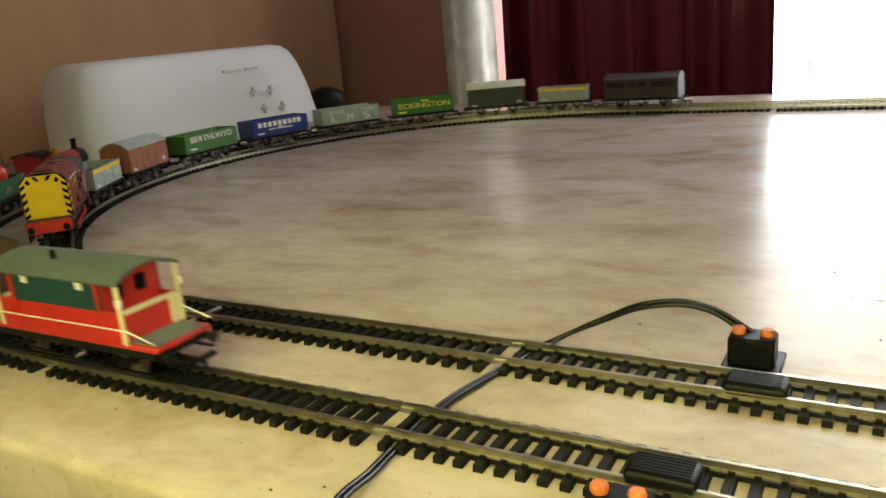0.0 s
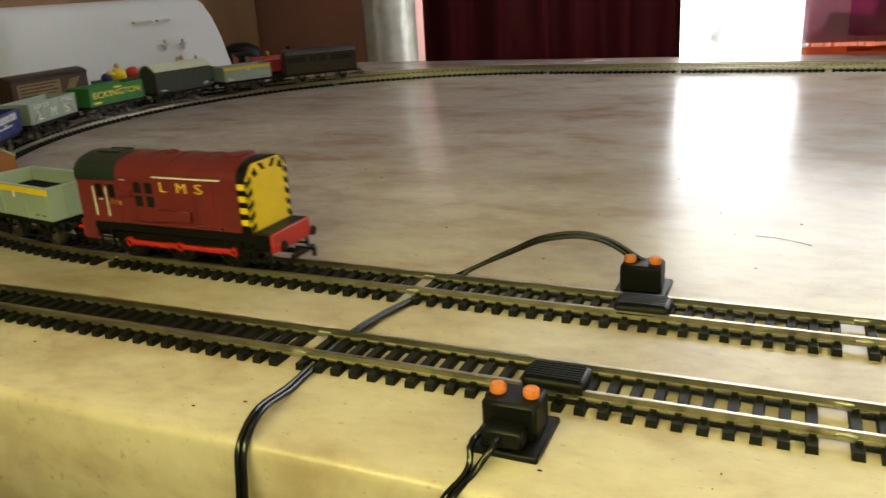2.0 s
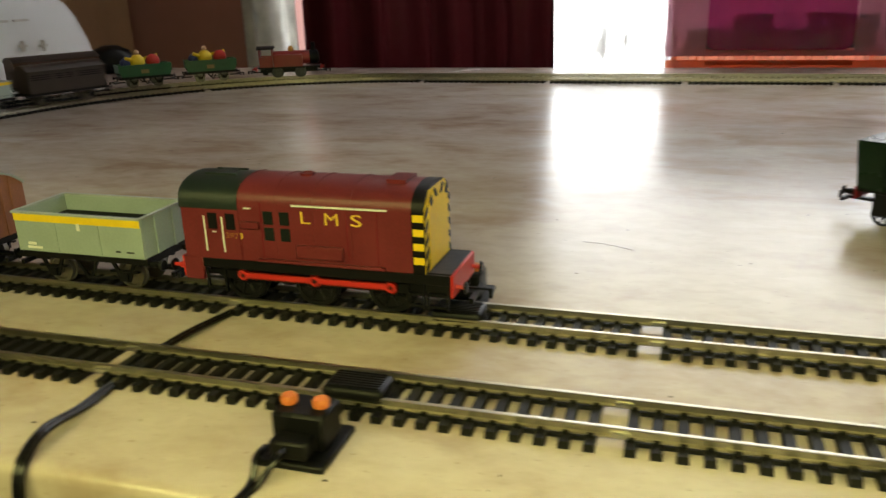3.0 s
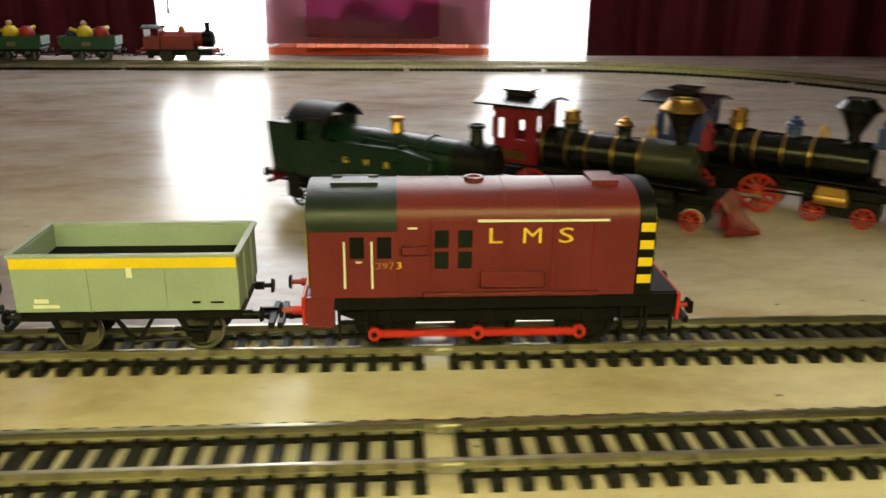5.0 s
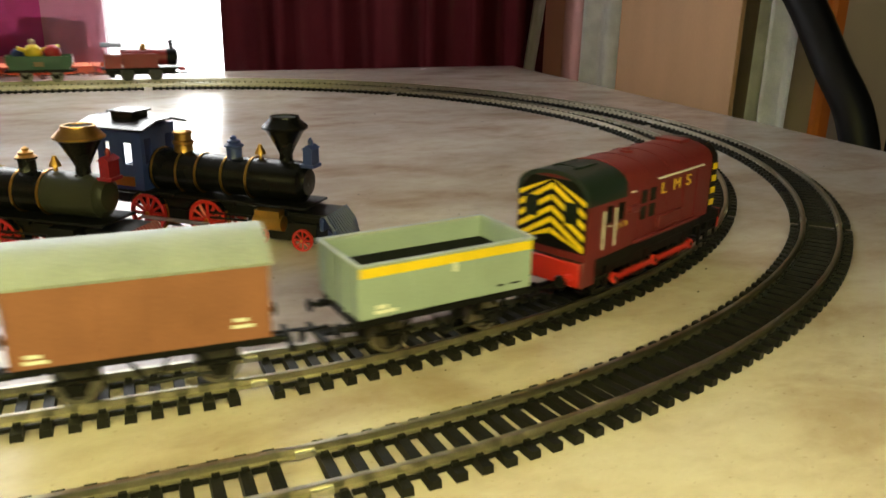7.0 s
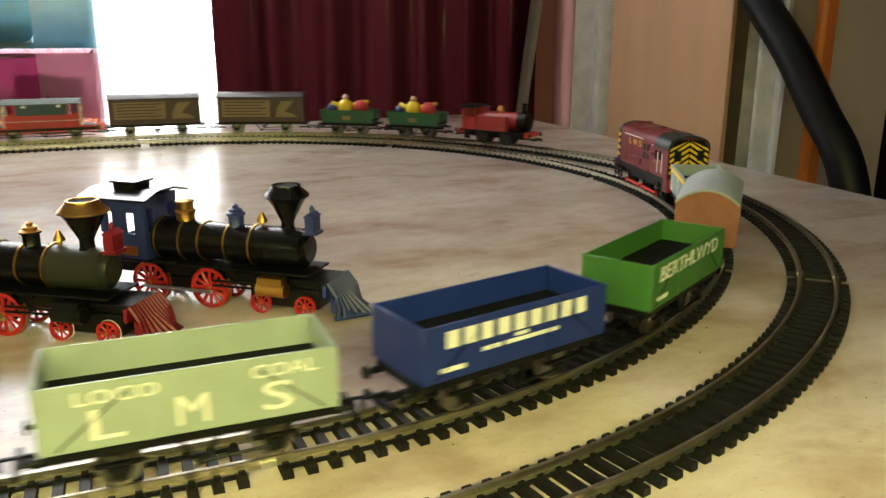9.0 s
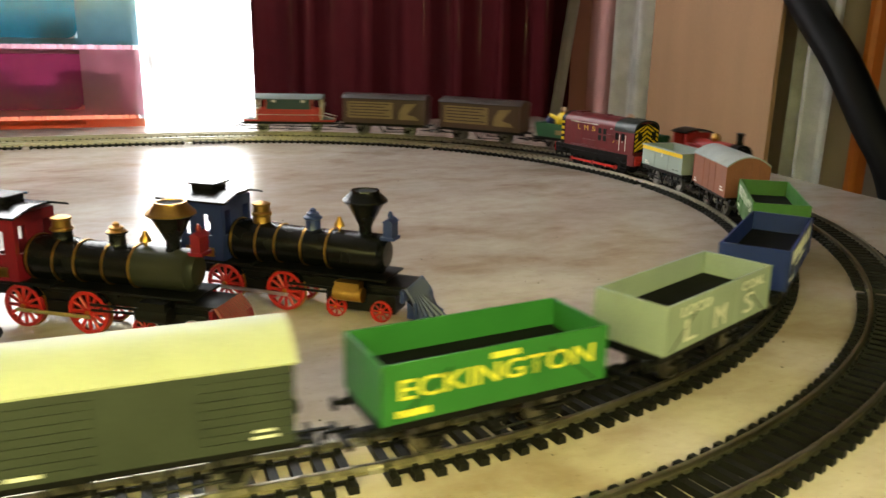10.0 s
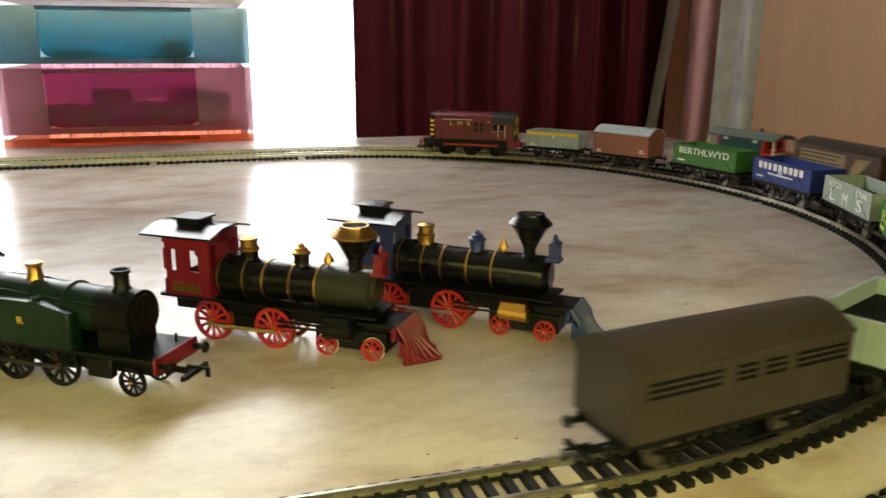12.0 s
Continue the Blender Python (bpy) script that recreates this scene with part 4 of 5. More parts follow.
# ---- outer loop stock ----
def red_tank_engine():
    t = thing("tank_engine", "crimson toy tank engine with a brass dome", "model locomotive", group="outer loop train")
    part("frame", shape((box, (-0.044, 0.044, -0.0135, 0.0135, 0.0130, 0.0150)), (box, (-0.040, 0.040, -0.0070, 0.0070, 0.0070, 0.0130)), bevel=0.0003), M_BLACK, t)
    for x in (-0.0452, 0.0440):
        part("buffer_beam", shape((box, (x, x + 0.0012, -0.0140, 0.0140, 0.0095, 0.0158)), bevel=0.0003), M_RED, t)
    part("side_tank", shape((box, (-0.020, 0.020, -0.0140, -0.0085, 0.0150, 0.0315)), bevel=0.0006), M_CRIMSON, t)
    part("side_tank", shape((box, (-0.020, 0.020, 0.0085, 0.0140, 0.0150, 0.0315)), bevel=0.0006), M_CRIMSON, t)
    part("boiler", shape((rod, ((-0.022, 0, 0.0265), (0.030, 0, 0.0265), 0.0095, 20))), M_CRIMSON, t, smooth=False)
    part("smokebox", shape((rod, ((0.030, 0, 0.0265), (0.0415, 0, 0.0265), 0.0100, 20)), (rod, ((0.0415, 0, 0.0265), (0.0430, 0, 0.0265), 0.0075, 16))), M_BLACK, t)
    part("cab", shape((box, (-0.040, -0.0385, -0.0140, 0.0140, 0.0150, 0.0400)), (box, (-0.0225, -0.021, -0.0140, 0.0140, 0.0150, 0.0400)),
                      (box, (-0.040, -0.021, -0.0142, -0.0130, 0.0150, 0.0290)), (box, (-0.040, -0.021, 0.0130, 0.0142, 0.0150, 0.0290))), M_CRIMSON, t)
    part("cab_roof", shape((prism, (arch(0.0152, 0.0400, 0.0435), -0.0425, -0.0190))), M_BLACK, t)
    part("dome", shape((lathe, ([(0.0042, 0), (0.0038, 0.004), (0.0028, 0.0065), (0.0008, 0.0078)], Matrix.Translation((0.004, 0, 0.0350))))), M_BRASS, t, "brass dome", smooth=True)
    part("chimney", shape((lathe, ([(0.0036, 0), (0.0027, 0.003), (0.0028, 0.0085), (0.0036, 0.0092), (0.0034, 0.0105)], Matrix.Translation((0.0355, 0, 0.0360))))), M_BLACK, t, smooth=True)
    for y in (-0.0150, 0.0138):
        part("footstep", shape((box, (-0.036, -0.029, y, y + 0.0012, 0.0045, 0.0132))), M_BLACK, t)
    sets = [wheelset(t, x, 0.0078, spokes=8) for x in (-0.016, 0.016)]
    buffers(t, 0.0446, 0.0128, M_BLACK, M_RED)
    couplings(t, 0.0446)
    return t, sets


def toy_wagon():
    t = thing("toy_wagon", "dark green open wagon heaped with yellow and red toys", "wagon", group="outer loop train")
    half, w, z0 = 0.0345, 0.0145, 0.0150
    bm = bmesh.new()
    for y0, y1 in ((-w, -w + 0.0014), (w - 0.0014, w)):
        pts = [(-half, 0.0270), (-half + 0.003, z0), (half - 0.003, z0), (half, 0.0270), (half, 0.0300), (-half, 0.0300)]
        prism(bm, pts, y0, y1, "y")
    for s in (-1, 1):
        a, b = sorted((s * half, s * (half - 0.0014)))
        box(bm, a, b, -w + 0.0014, w - 0.0014, 0.0200, 0.0300)
    box(bm, -half + 0.003, half - 0.003, -w + 0.0014, w - 0.0014, z0, 0.0170)
    part("tub", bm, M_BOTTLE, t)
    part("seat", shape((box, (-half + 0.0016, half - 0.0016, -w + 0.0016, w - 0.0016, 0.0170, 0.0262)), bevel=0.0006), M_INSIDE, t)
    for y in (-w, w):
        bars(t, [(-0.006, 0.004)], 0.0185, 0.0235, y, M_PANEL)
    for x, m, sz in ((-0.006, M_LOADY, 1.0), (0.014, M_LOADR, 0.95), (-0.022, M_NAVY, 0.7)):
        bm = bmesh.new()
        lathe(bm, [(0.0065 * sz, 0), (0.0085 * sz, 0.003), (0.0078 * sz, 0.0085 * sz), (0.0045 * sz, 0.0120 * sz), (0.002, 0.0128 * sz)], Matrix.Translation((x, 0, 0.0275)) @ Matrix.Diagonal((1.15, 1.15, 1.15, 1)), 14)
        part("toy_load", bm, m, t, smooth=True)
    part("toy_load", shape((lathe, ([(0.0015, 0), (0.0034, 0.002), (0.0036, 0.004), (0.0018, 0.0066)], Matrix.Translation((-0.006, 0, 0.0415))), )), M_FLESH, t, smooth=True)
    part("toy_load", shape((rod, ((-0.010, -0.003, 0.034), (-0.022, -0.004, 0.0385), 0.0024, 8)), (rod, ((-0.002, 0.004, 0.035), (0.022, 0.006, 0.040), 0.0020, 8))), M_LOADY, t, smooth=True)
    return t, underframe(t, half - 0.003, 0.0160, top=0.0150)


def brown_van():
    t = closed_van("chocolate brown van with dull gold advertising panels", 0.0525, 0.0455, 0.0510, M_VANBROWN, M_UMBER, name="box_van", w=0.0150, group="outer loop train")
    for y in (-0.0150, 0.0150):
        o = -0.0004 if y < 0 else 0.0004
        a, b = sorted((y, y + o))
        flip = 1 if y < 0 else -1
        p, q = sorted((flip * -0.046, flip * 0.012))
        part("panel", shape((box, (p, q, a, b, 0.0215, 0.0415))), M_PANEL, t, "dull gold lettered panel")
        for k in range(5):
            bars(t, [(-0.043, 0.008 - 0.006 * (k % 2))], 0.0385 - 0.0036 * k, 0.0398 - 0.0036 * k, y + o * 1.2, M_VANBROWN)
        part("emblem", shape((prism, ([(flip * 0.019, 0.0210), (flip * 0.045, 0.0210), (flip * 0.040, 0.0255), (flip * 0.030, 0.0275), (flip * 0.042, 0.0410), (flip * 0.026, 0.0400), (flip * 0.020, 0.0300)], a, b, "y"))), M_PANEL, t, "dull gold emblem")
    return t, underframe(t, 0.0515, 0.0300, top=0.0155)


def guards_van():
    """Brake van with open platforms at both ends."""
    t = thing("brake_van", "red and dark teal brake van with open end platforms", "wagon", group="outer loop train")
    part("platform", shape((box, (-0.0560, 0.0560, -0.0145, 0.0145, 0.0150, 0.0172)), bevel=0.0003), M_RED, t)
    part("platform_deck", shape((box, (-0.0550, 0.0550, -0.0125, 0.0125, 0.0172, 0.0178))), M_GUARDROOF, t)
    hx, w = 0.0290, 0.0150
    part("body", shape((box, (-hx, hx, -w + 0.001, w - 0.001, 0.0178, 0.0430))), M_RED, t)
    for y in (-w, w):
        o = -1 if y < 0 else 1
        a, b = sorted((y - o * 0.0012, y))
        part("lower_side", shape((box, (-0.0400, 0.0400, a, b, 0.0165, 0.0300)), bevel=0.0002), M_RED, t)
        part("upper_side", shape((box, (-hx, hx, a, b, 0.0300, 0.0430)), bevel=0.0002), M_TEAL, t, "dark teal upper side")
        a, b = sorted((y, y + o * 0.0005))
        for x in (-0.0400, -0.0280, 0.0280, 0.0400):
            part("post", shape((box, (x - 0.0009, x + 0.0009, y - 0.0006, y + 0.0006, 0.0172, 0.0430))), M_CREAM if abs(x) > 0.03 else M_RED, t)
        for x in (-0.018, 0.018):
            part("lamp_iron", shape((box, (x - 0.0018, x + 0.0018, a, b, 0.0385, 0.0415))), M_WHITE, t)
        part("footboard", shape((box, (-0.054, 0.054, min(y, y + o * 0.0016), max(y, y + o * 0.0016), 0.0060, 0.0068))), M_BLACK, t)
        part("handrail", shape((rod, ((-0.040, y + o * 0.0008, 0.0235), (0.040, y + o * 0.0008, 0.0235), 0.0003, 6)), (rod, ((0.040, y, 0.0235), (0.0560, y, 0.0195), 0.0004, 6)), (rod, ((-0.040, y, 0.0235), (-0.0560, y, 0.0195), 0.0004, 6))), M_WHITE, t)
    for s in (-1, 1):
        a, b = sorted((s * 0.0400, s * 0.0390))
        part("end_sheet", shape((box, (a, b, -w + 0.0012, w - 0.0012, 0.0178, 0.0290)), bevel=0.0002), M_RED, t)
        part("end_sheet_rail", shape((box, (a - 0.0004, b + 0.0004, -w + 0.002, w - 0.002, 0.0290, 0.0305))), M_CREAM, t)
        part("corner_panel", shape((box, (min(s * 0.0399, s * 0.0407), max(s * 0.0399, s * 0.0407), -w, -w + 0.006, 0.0178, 0.0300))), M_CREAM, t)
        a, b = sorted((s * hx, s * (hx + 0.0005)))
        for y in (-0.008, 0.004):
            part("window", shape((box, (a, b, y, y + 0.005, 0.0330, 0.0400))), M_INSIDE, t)
        part("side_lamp", shape((box, (min(s * 0.0395, s * 0.0420), max(s * 0.0395, s * 0.0420), -0.0165, -0.0145, 0.0330, 0.0360)), bevel=0.0003), M_WHITE, t)
        part("side_lamp", shape((box, (min(s * 0.0395, s * 0.0420), max(s * 0.0395, s * 0.0420), 0.0145, 0.0165, 0.0330, 0.0360)), bevel=0.0003), M_WHITE, t)
    part("roof", shape((prism, (arch(0.0165, 0.0428, 0.0480), -0.0420, 0.0420))), M_GUARDROOF, t, "grey-green arched roof")
    part("chimney", shape((rod, ((0.008, 0.006, 0.0465), (0.008, 0.006, 0.0510), 0.0012, 10))), M_BLACK, t)
    return t, underframe(t, 0.0545, 0.0330, top=0.0150)

# ---- engines standing on the table: z = 0 on the table ----
def spoked_wheel(parent, x, y, r, colour, name="driving_wheel", rim=None, spokes=12):
    bm = bmesh.new()
    m = Matrix.Translation((x, y, r)) @ Matrix.Rotation(math.pi / 2, 4, "X")
    prof = [(r * 0.84, -0.0009), (r, -0.0009), (r, 0.0009), (r * 0.84, 0.0009)]
    rings = []
    for i in range(28):
        a = 2 * math.pi * i / 28
        rings.append([bm.verts.new(m @ Vector((q * math.cos(a), q * math.sin(a), z))) for q, z in prof])
    for a, b in zip(rings, rings[1:] + rings[:1]):
        for i in range(4):
            bm.faces.new((a[i], a[(i + 1) % 4], b[(i + 1) % 4], b[i]))
    lathe(bm, [(r * 0.22, -0.0011), (r * 0.22, 0.0011)], m, 12)
    for k in range(spokes):
        a = 2 * math.pi * k / spokes
        rod(bm, m @ Vector((r * 0.2 * math.cos(a), r * 0.2 * math.sin(a), 0)), m @ Vector((r * 0.87 * math.cos(a), r * 0.87 * math.sin(a), 0)), r * 0.085, 6)
    w = part(name, bm, colour, parent)
    if rim:
        bm = bmesh.new()
        rings = []
        s = -1 if y < 0 else 1
        for i in range(28):
            a = 2 * math.pi * i / 28
            rings.append([bm.verts.new(m @ Vector((q * math.cos(a), q * math.sin(a), z - s * -0.0004))) for q, z in ((r * 0.99, s * 0.0010), (r * 1.06, s * 0.0010), (r * 1.06, s * 0.0018), (r * 0.99, s * 0.0018))])
        for a, b in zip(rings, rings[1:] + rings[:1]):
            for i in range(4):
                bm.faces.new((a[i], a[(i + 1) % 4], b[(i + 1) % 4], b[i]))
        part("tyre", bm, rim, w)
    part("hub_cap", shape((lathe, ([(r * 0.12, -0.0016), (r * 0.12, 0.0016)], m, 10))), M_BRASS, w)
    return w


def western_engine(label, paint, stack_top, dome_paint, front, m, smoke, pale_tyres):
    """An old-time 4-4-0 with a balloon chimney, wooden cab and cowcatcher."""
    t = thing("old_time_engine", label, "model locomotive", m, group="engines parked on the table")
    zb, rb = 0.0310, 0.0092
    part("frame", shape((box, (-0.060, 0.056, -0.0055, 0.0055, 0.0130, 0.0180)), (box, (-0.064, -0.020, -0.0125, 0.0125, 0.0205, 0.0222)),
                        (box, (-0.020, 0.050, -0.0118, 0.0118, 0.0205, 0.0216)), (box, (-0.045, 0.010, -0.0070, 0.0070, 0.0170, 0.0215)), bevel=0.0003), M_BLACK, t)
    bm = bmesh.new()
    lathe(bm, [(rb + 0.0012, 0), (rb + 0.0012, 0.014), (rb, 0.026), (rb, 0.052)], Matrix.Translation((-0.034, 0, zb)) @ Matrix.Rotation(math.pi / 2, 4, "Y"), 24)
    part("boiler", bm, M_BOILER, t, smooth=False)
    part("smokebox", shape((lathe, ([(rb + 0.0003, 0), (rb + 0.0003, 0.026), (rb - 0.002, 0.0272), (rb - 0.003, 0.0285), (0.002, 0.0288)], Matrix.Translation((0.018, 0, zb)) @ Matrix.Rotation(math.pi / 2, 4, "Y"), 24))), smoke, t)
    for x, q in ((-0.0330, 0.0013), (-0.0195, 0.0013), (-0.0095, 0.0004), (0.0045, 0.0003), (0.0178, 0.0006)):
        part("boiler_band", shape((lathe, ([(rb + q + 0.0003, 0), (rb + q + 0.0003, 0.0009)], Matrix.Translation((x, 0, zb)) @ Matrix.Rotation(math.pi / 2, 4, "Y"), 24))), M_BRASS, t, "brass boiler band")
    # cab with window openings
    cab = part("cab", shape((box, (-0.0600, -0.0588, -0.0130, 0.0130, 0.0222, 0.0300)), (box, (-0.0360, -0.0348, -0.0130, 0.0130, 0.0222, 0.0345)),
                           (box, (-0.0360, -0.0348, -0.0130, -0.0105, 0.0345, 0.0520)), (box, (-0.0360, -0.0348, 0.0105, 0.0130, 0.0345, 0.0520)),
                           (box, (-0.0360, -0.0348, -0.0055, 0.0055, 0.0345, 0.0520)),
                           (box, (-0.0360, -0.0348, -0.0105, 0.0105, 0.0470, 0.0520)),
                           *[q for y in (-0.0130, 0.0118) for q in (
                               (box, (-0.0588, -0.0360, y, y + 0.0012, 0.0222, 0.0345)), (box, (-0.0588, -0.0360, y, y + 0.0012, 0.0450, 0.0520)),
                               (box, (-0.0600, -0.0560, y, y + 0.0012, 0.0345, 0.0450)), (box, (-0.0530, -0.0455, y, y + 0.0012, 0.0345, 0.0450)),
                               (box, (-0.0405, -0.0360, y, y + 0.0012, 0.0345, 0.0450)))],
                           (box, (-0.0600, -0.0588, -0.0130, 0.0130, 0.0480, 0.0520))), paint, t, "painted wooden cab with open windows")
    for y in (-0.0134, 0.0130):
        part("name_board", shape((box, (-0.0560, -0.0400, y, y + 0.0004, 0.0240, 0.0285))), M_BRASS, cab)
    roof = part("cab_roof", shape((prism, ([(-0.0175, 0.0515), (-0.0060, 0.0545), (0.0060, 0.0545), (0.0175, 0.0515), (0.0175, 0.0525), (0.0060, 0.0556), (-0.0060, 0.0556), (-0.0175, 0.0525)], -0.0690, -0.0300))), M_GLOSS, t, "glossy black overhanging cab roof")
    part("roof_vent", shape((box, (-0.0560, -0.0440, -0.0060, 0.0060, 0.0556, 0.0580)), (box, (-0.0575, -0.0425, -0.0072, 0.0072, 0.0580, 0.0590))), M_GLOSS, roof)
    # domes, bell, chimney, headlamp
    def turned(name, x, prof, material, lab=""):
        return part(name, shape((lathe, (prof, Matrix.Translation((x, 0, 0)), 20))), material, t, lab, smooth=False)
    turned("sand_dome", -0.0205, [(0.0050, 0.0390), (0.0044, 0.0405), (0.0044, 0.0440)], M_BOILER if stack_top is M_BRASS else M_BRASS)
    turned("dome_cap", -0.0205, [(0.0044, 0.0440), (0.0050, 0.0445), (0.0050, 0.0455), (0.0040, 0.0462), (0.0040, 0.0490), (0.0046, 0.0494), (0.0046, 0.0502), (0.0028, 0.0508), (0.0012, 0.0512)], M_BRASS, "brass dome cap")
    turned("steam_dome", 0.0075, [(0.0042, 0.0385), (0.0036, 0.0398), (0.0036, 0.0445), (0.0046, 0.0450), (0.0046, 0.0458)], dome_paint)
    turned("dome_cap", 0.0075, [(0.0046, 0.0458), (0.0030, 0.0468), (0.0032, 0.0478), (0.0014, 0.0486), (0.0016, 0.0494), (0.0004, 0.0502)], M_BRASS if dome_paint is M_BOILER else dome_paint)
    turned("bell", 0.0215, [(0.0008, 0.0395), (0.0008, 0.0420), (0.0026, 0.0424), (0.0022, 0.0440), (0.0014, 0.0452), (0.0008, 0.0470)], M_BRASS, "small brass bell")
    turned("chimney", 0.0350, [(0.0042, 0.0395), (0.0032, 0.0405), (0.0030, 0.0435), (0.0044, 0.0465), (0.0082, 0.0535), (0.0096, 0.0552)], M_BOILER)
    turned("chimney_cap", 0.0350, [(0.0096, 0.0552), (0.0106, 0.0556), (0.0106, 0.0564), (0.0070, 0.0600), (0.0068, 0.0610), (0.0058, 0.0610), (0.0046, 0.0570)], stack_top, "flared balloon chimney cap")
    turned("chimney_mouth", 0.0350, [(0.0057, 0.0598), (0.0057, 0.0605)], M_INSIDE)
    part("headlamp", shape((box, (0.0455, 0.0500, -0.0036, 0.0036, 0.0400, 0.0470)), (prism, ([(0.0448, 0.0470), (0.0507, 0.0470), (0.0477, 0.0490)], -0.0042, 0.0042, "y")), (lathe, ([(0.0010, 0.0485), (0.0013, 0.0505), (0.0004, 0.0520)], Matrix.Translation((0.0477, 0, 0)), 10)),
                             (box, (0.0440, 0.0510, -0.0040, 0.0040, 0.0385, 0.0400)), bevel=0.0), paint, t, "painted headlamp box")
    # wheels, rods, cylinders
    for y in (-0.0092, 0.0092):
        for x in (-0.0370, -0.0035):
            spoked_wheel(t, x, y, 0.0100, M_WHEELRED, rim=M_BRASS)
            part("splasher", shape((prism, ([(x + 0.0113 * math.cos(a), 0.0100 + 0.0113 * math.sin(a)) for a in np.linspace(0.5, 2.64, 9)] + [(x + 0.0105 * math.cos(a), 0.0100 + 0.0105 * math.sin(a)) for a in np.linspace(2.64, 0.5, 9)], y - 0.0012, y + 0.0012, "y"))), M_BOILER, t)
        for x in (0.0235, 0.0465):
            spoked_wheel(t, x, y * 0.95, 0.0052, M_WHEELRED, "truck_wheel", M_WHITE if pale_tyres else None, 8)
        o = -1 if y < 0 else 1
        a, b = sorted((y + o * 0.0022, y + o * 0.0034))
        part("coupling_rod", shape((box, (-0.0395, -0.0010, a, b, 0.0080, 0.0096)), bevel=0.0002), M_STEEL if not pale_tyres else M_PANEL, t, "long flat coupling rod")
        a, b = sorted((o * 0.0095, o * 0.0150))
        part("cylinder", shape((rod, ((0.0245, (a + b) / 2, 0.0135), (0.0390, (a + b) / 2, 0.0135), 0.0036, 16)), (box, (0.0255, 0.0380, a, b, 0.0135, 0.0195))), M_BRASS if not pale_tyres else M_BLACK, t)
        part("slide_bar", shape((rod, ((0.0000, (a + b) / 2, 0.0125), (0.0250, (a + b) / 2, 0.0130), 0.0006, 6)), (rod, ((0.0000, (a + b) / 2, 0.0150), (0.0250, (a + b) / 2, 0.0150), 0.0006, 6))), M_BLACK, t)
    part("front_deck", shape((box, (0.040, 0.0600, -0.0100, 0.0100, 0.0170, 0.0186)), bevel=0.0003), M_BLACK, t)
    part("buffer_beam", shape((box, (0.0575, 0.0595, -0.0130, 0.0130, 0.0120, 0.0180)), bevel=0.0003), front, t)
    # cowcatcher: bars spreading from the beam to the foot
    for k in range(-5, 6):
        y0, y1 = k * 0.0021, k * 0.0025
        foot = 0.0765 - 0.0024 * abs(k)
        pts = [Vector((0.0595, y0, 0.0185)), Vector((0.0640, y0 * 1.05, 0.0125)), Vector(((0.0640 + foot) / 2 + 0.001, (y0 + y1) / 2, 0.0068)), Vector((foot, y1, 0.0028))]
        bm = bmesh.new()
        for p, q in zip(pts, pts[1:]):
            rod(bm, p, q, 0.0011, 6)
        part("cowcatcher_bar", bm, front, t)
    bm = bmesh.new()
    for s in (-1, 1):
        rod(bm, (0.0765, 0, 0.0026), (0.0765 - 0.0130, s * 0.0130, 0.0026), 0.0012, 6)
    prism(bm, [(0.0596, 0.0120), (0.0640, 0.0080), (0.0720, 0.0035), (0.0596, 0.0035)], -0.0090, 0.0090, "y")
    part("cowcatcher_foot", bm, front, t)
    part("truck_frame", shape((box, (0.0170, 0.0530, -0.0072, 0.0072, 0.0035, 0.0130)), bevel=0.0006), M_BLACK, t)
    part("wheel_rest", shape((box, (-0.0380, -0.0020, -0.0075, 0.0075, 0.0060, 0.0130))), M_BLACK, t)
    return t


western_engine("black old-time engine with navy blue cab and cowcatcher", M_NAVY, M_BOILER, M_NAVY, M_NAVY, pose(0.0110, 0.1570, TOP, 0, 0, -40), M_BOILER, False)
western_engine("black old-time engine with red cab and red cowcatcher", M_CABRED, M_BRASS, M_BOILER, M_CABRED, pose(-0.0772, 0.1545, TOP, 0, 0, -35.5), M_SMOKE, True)


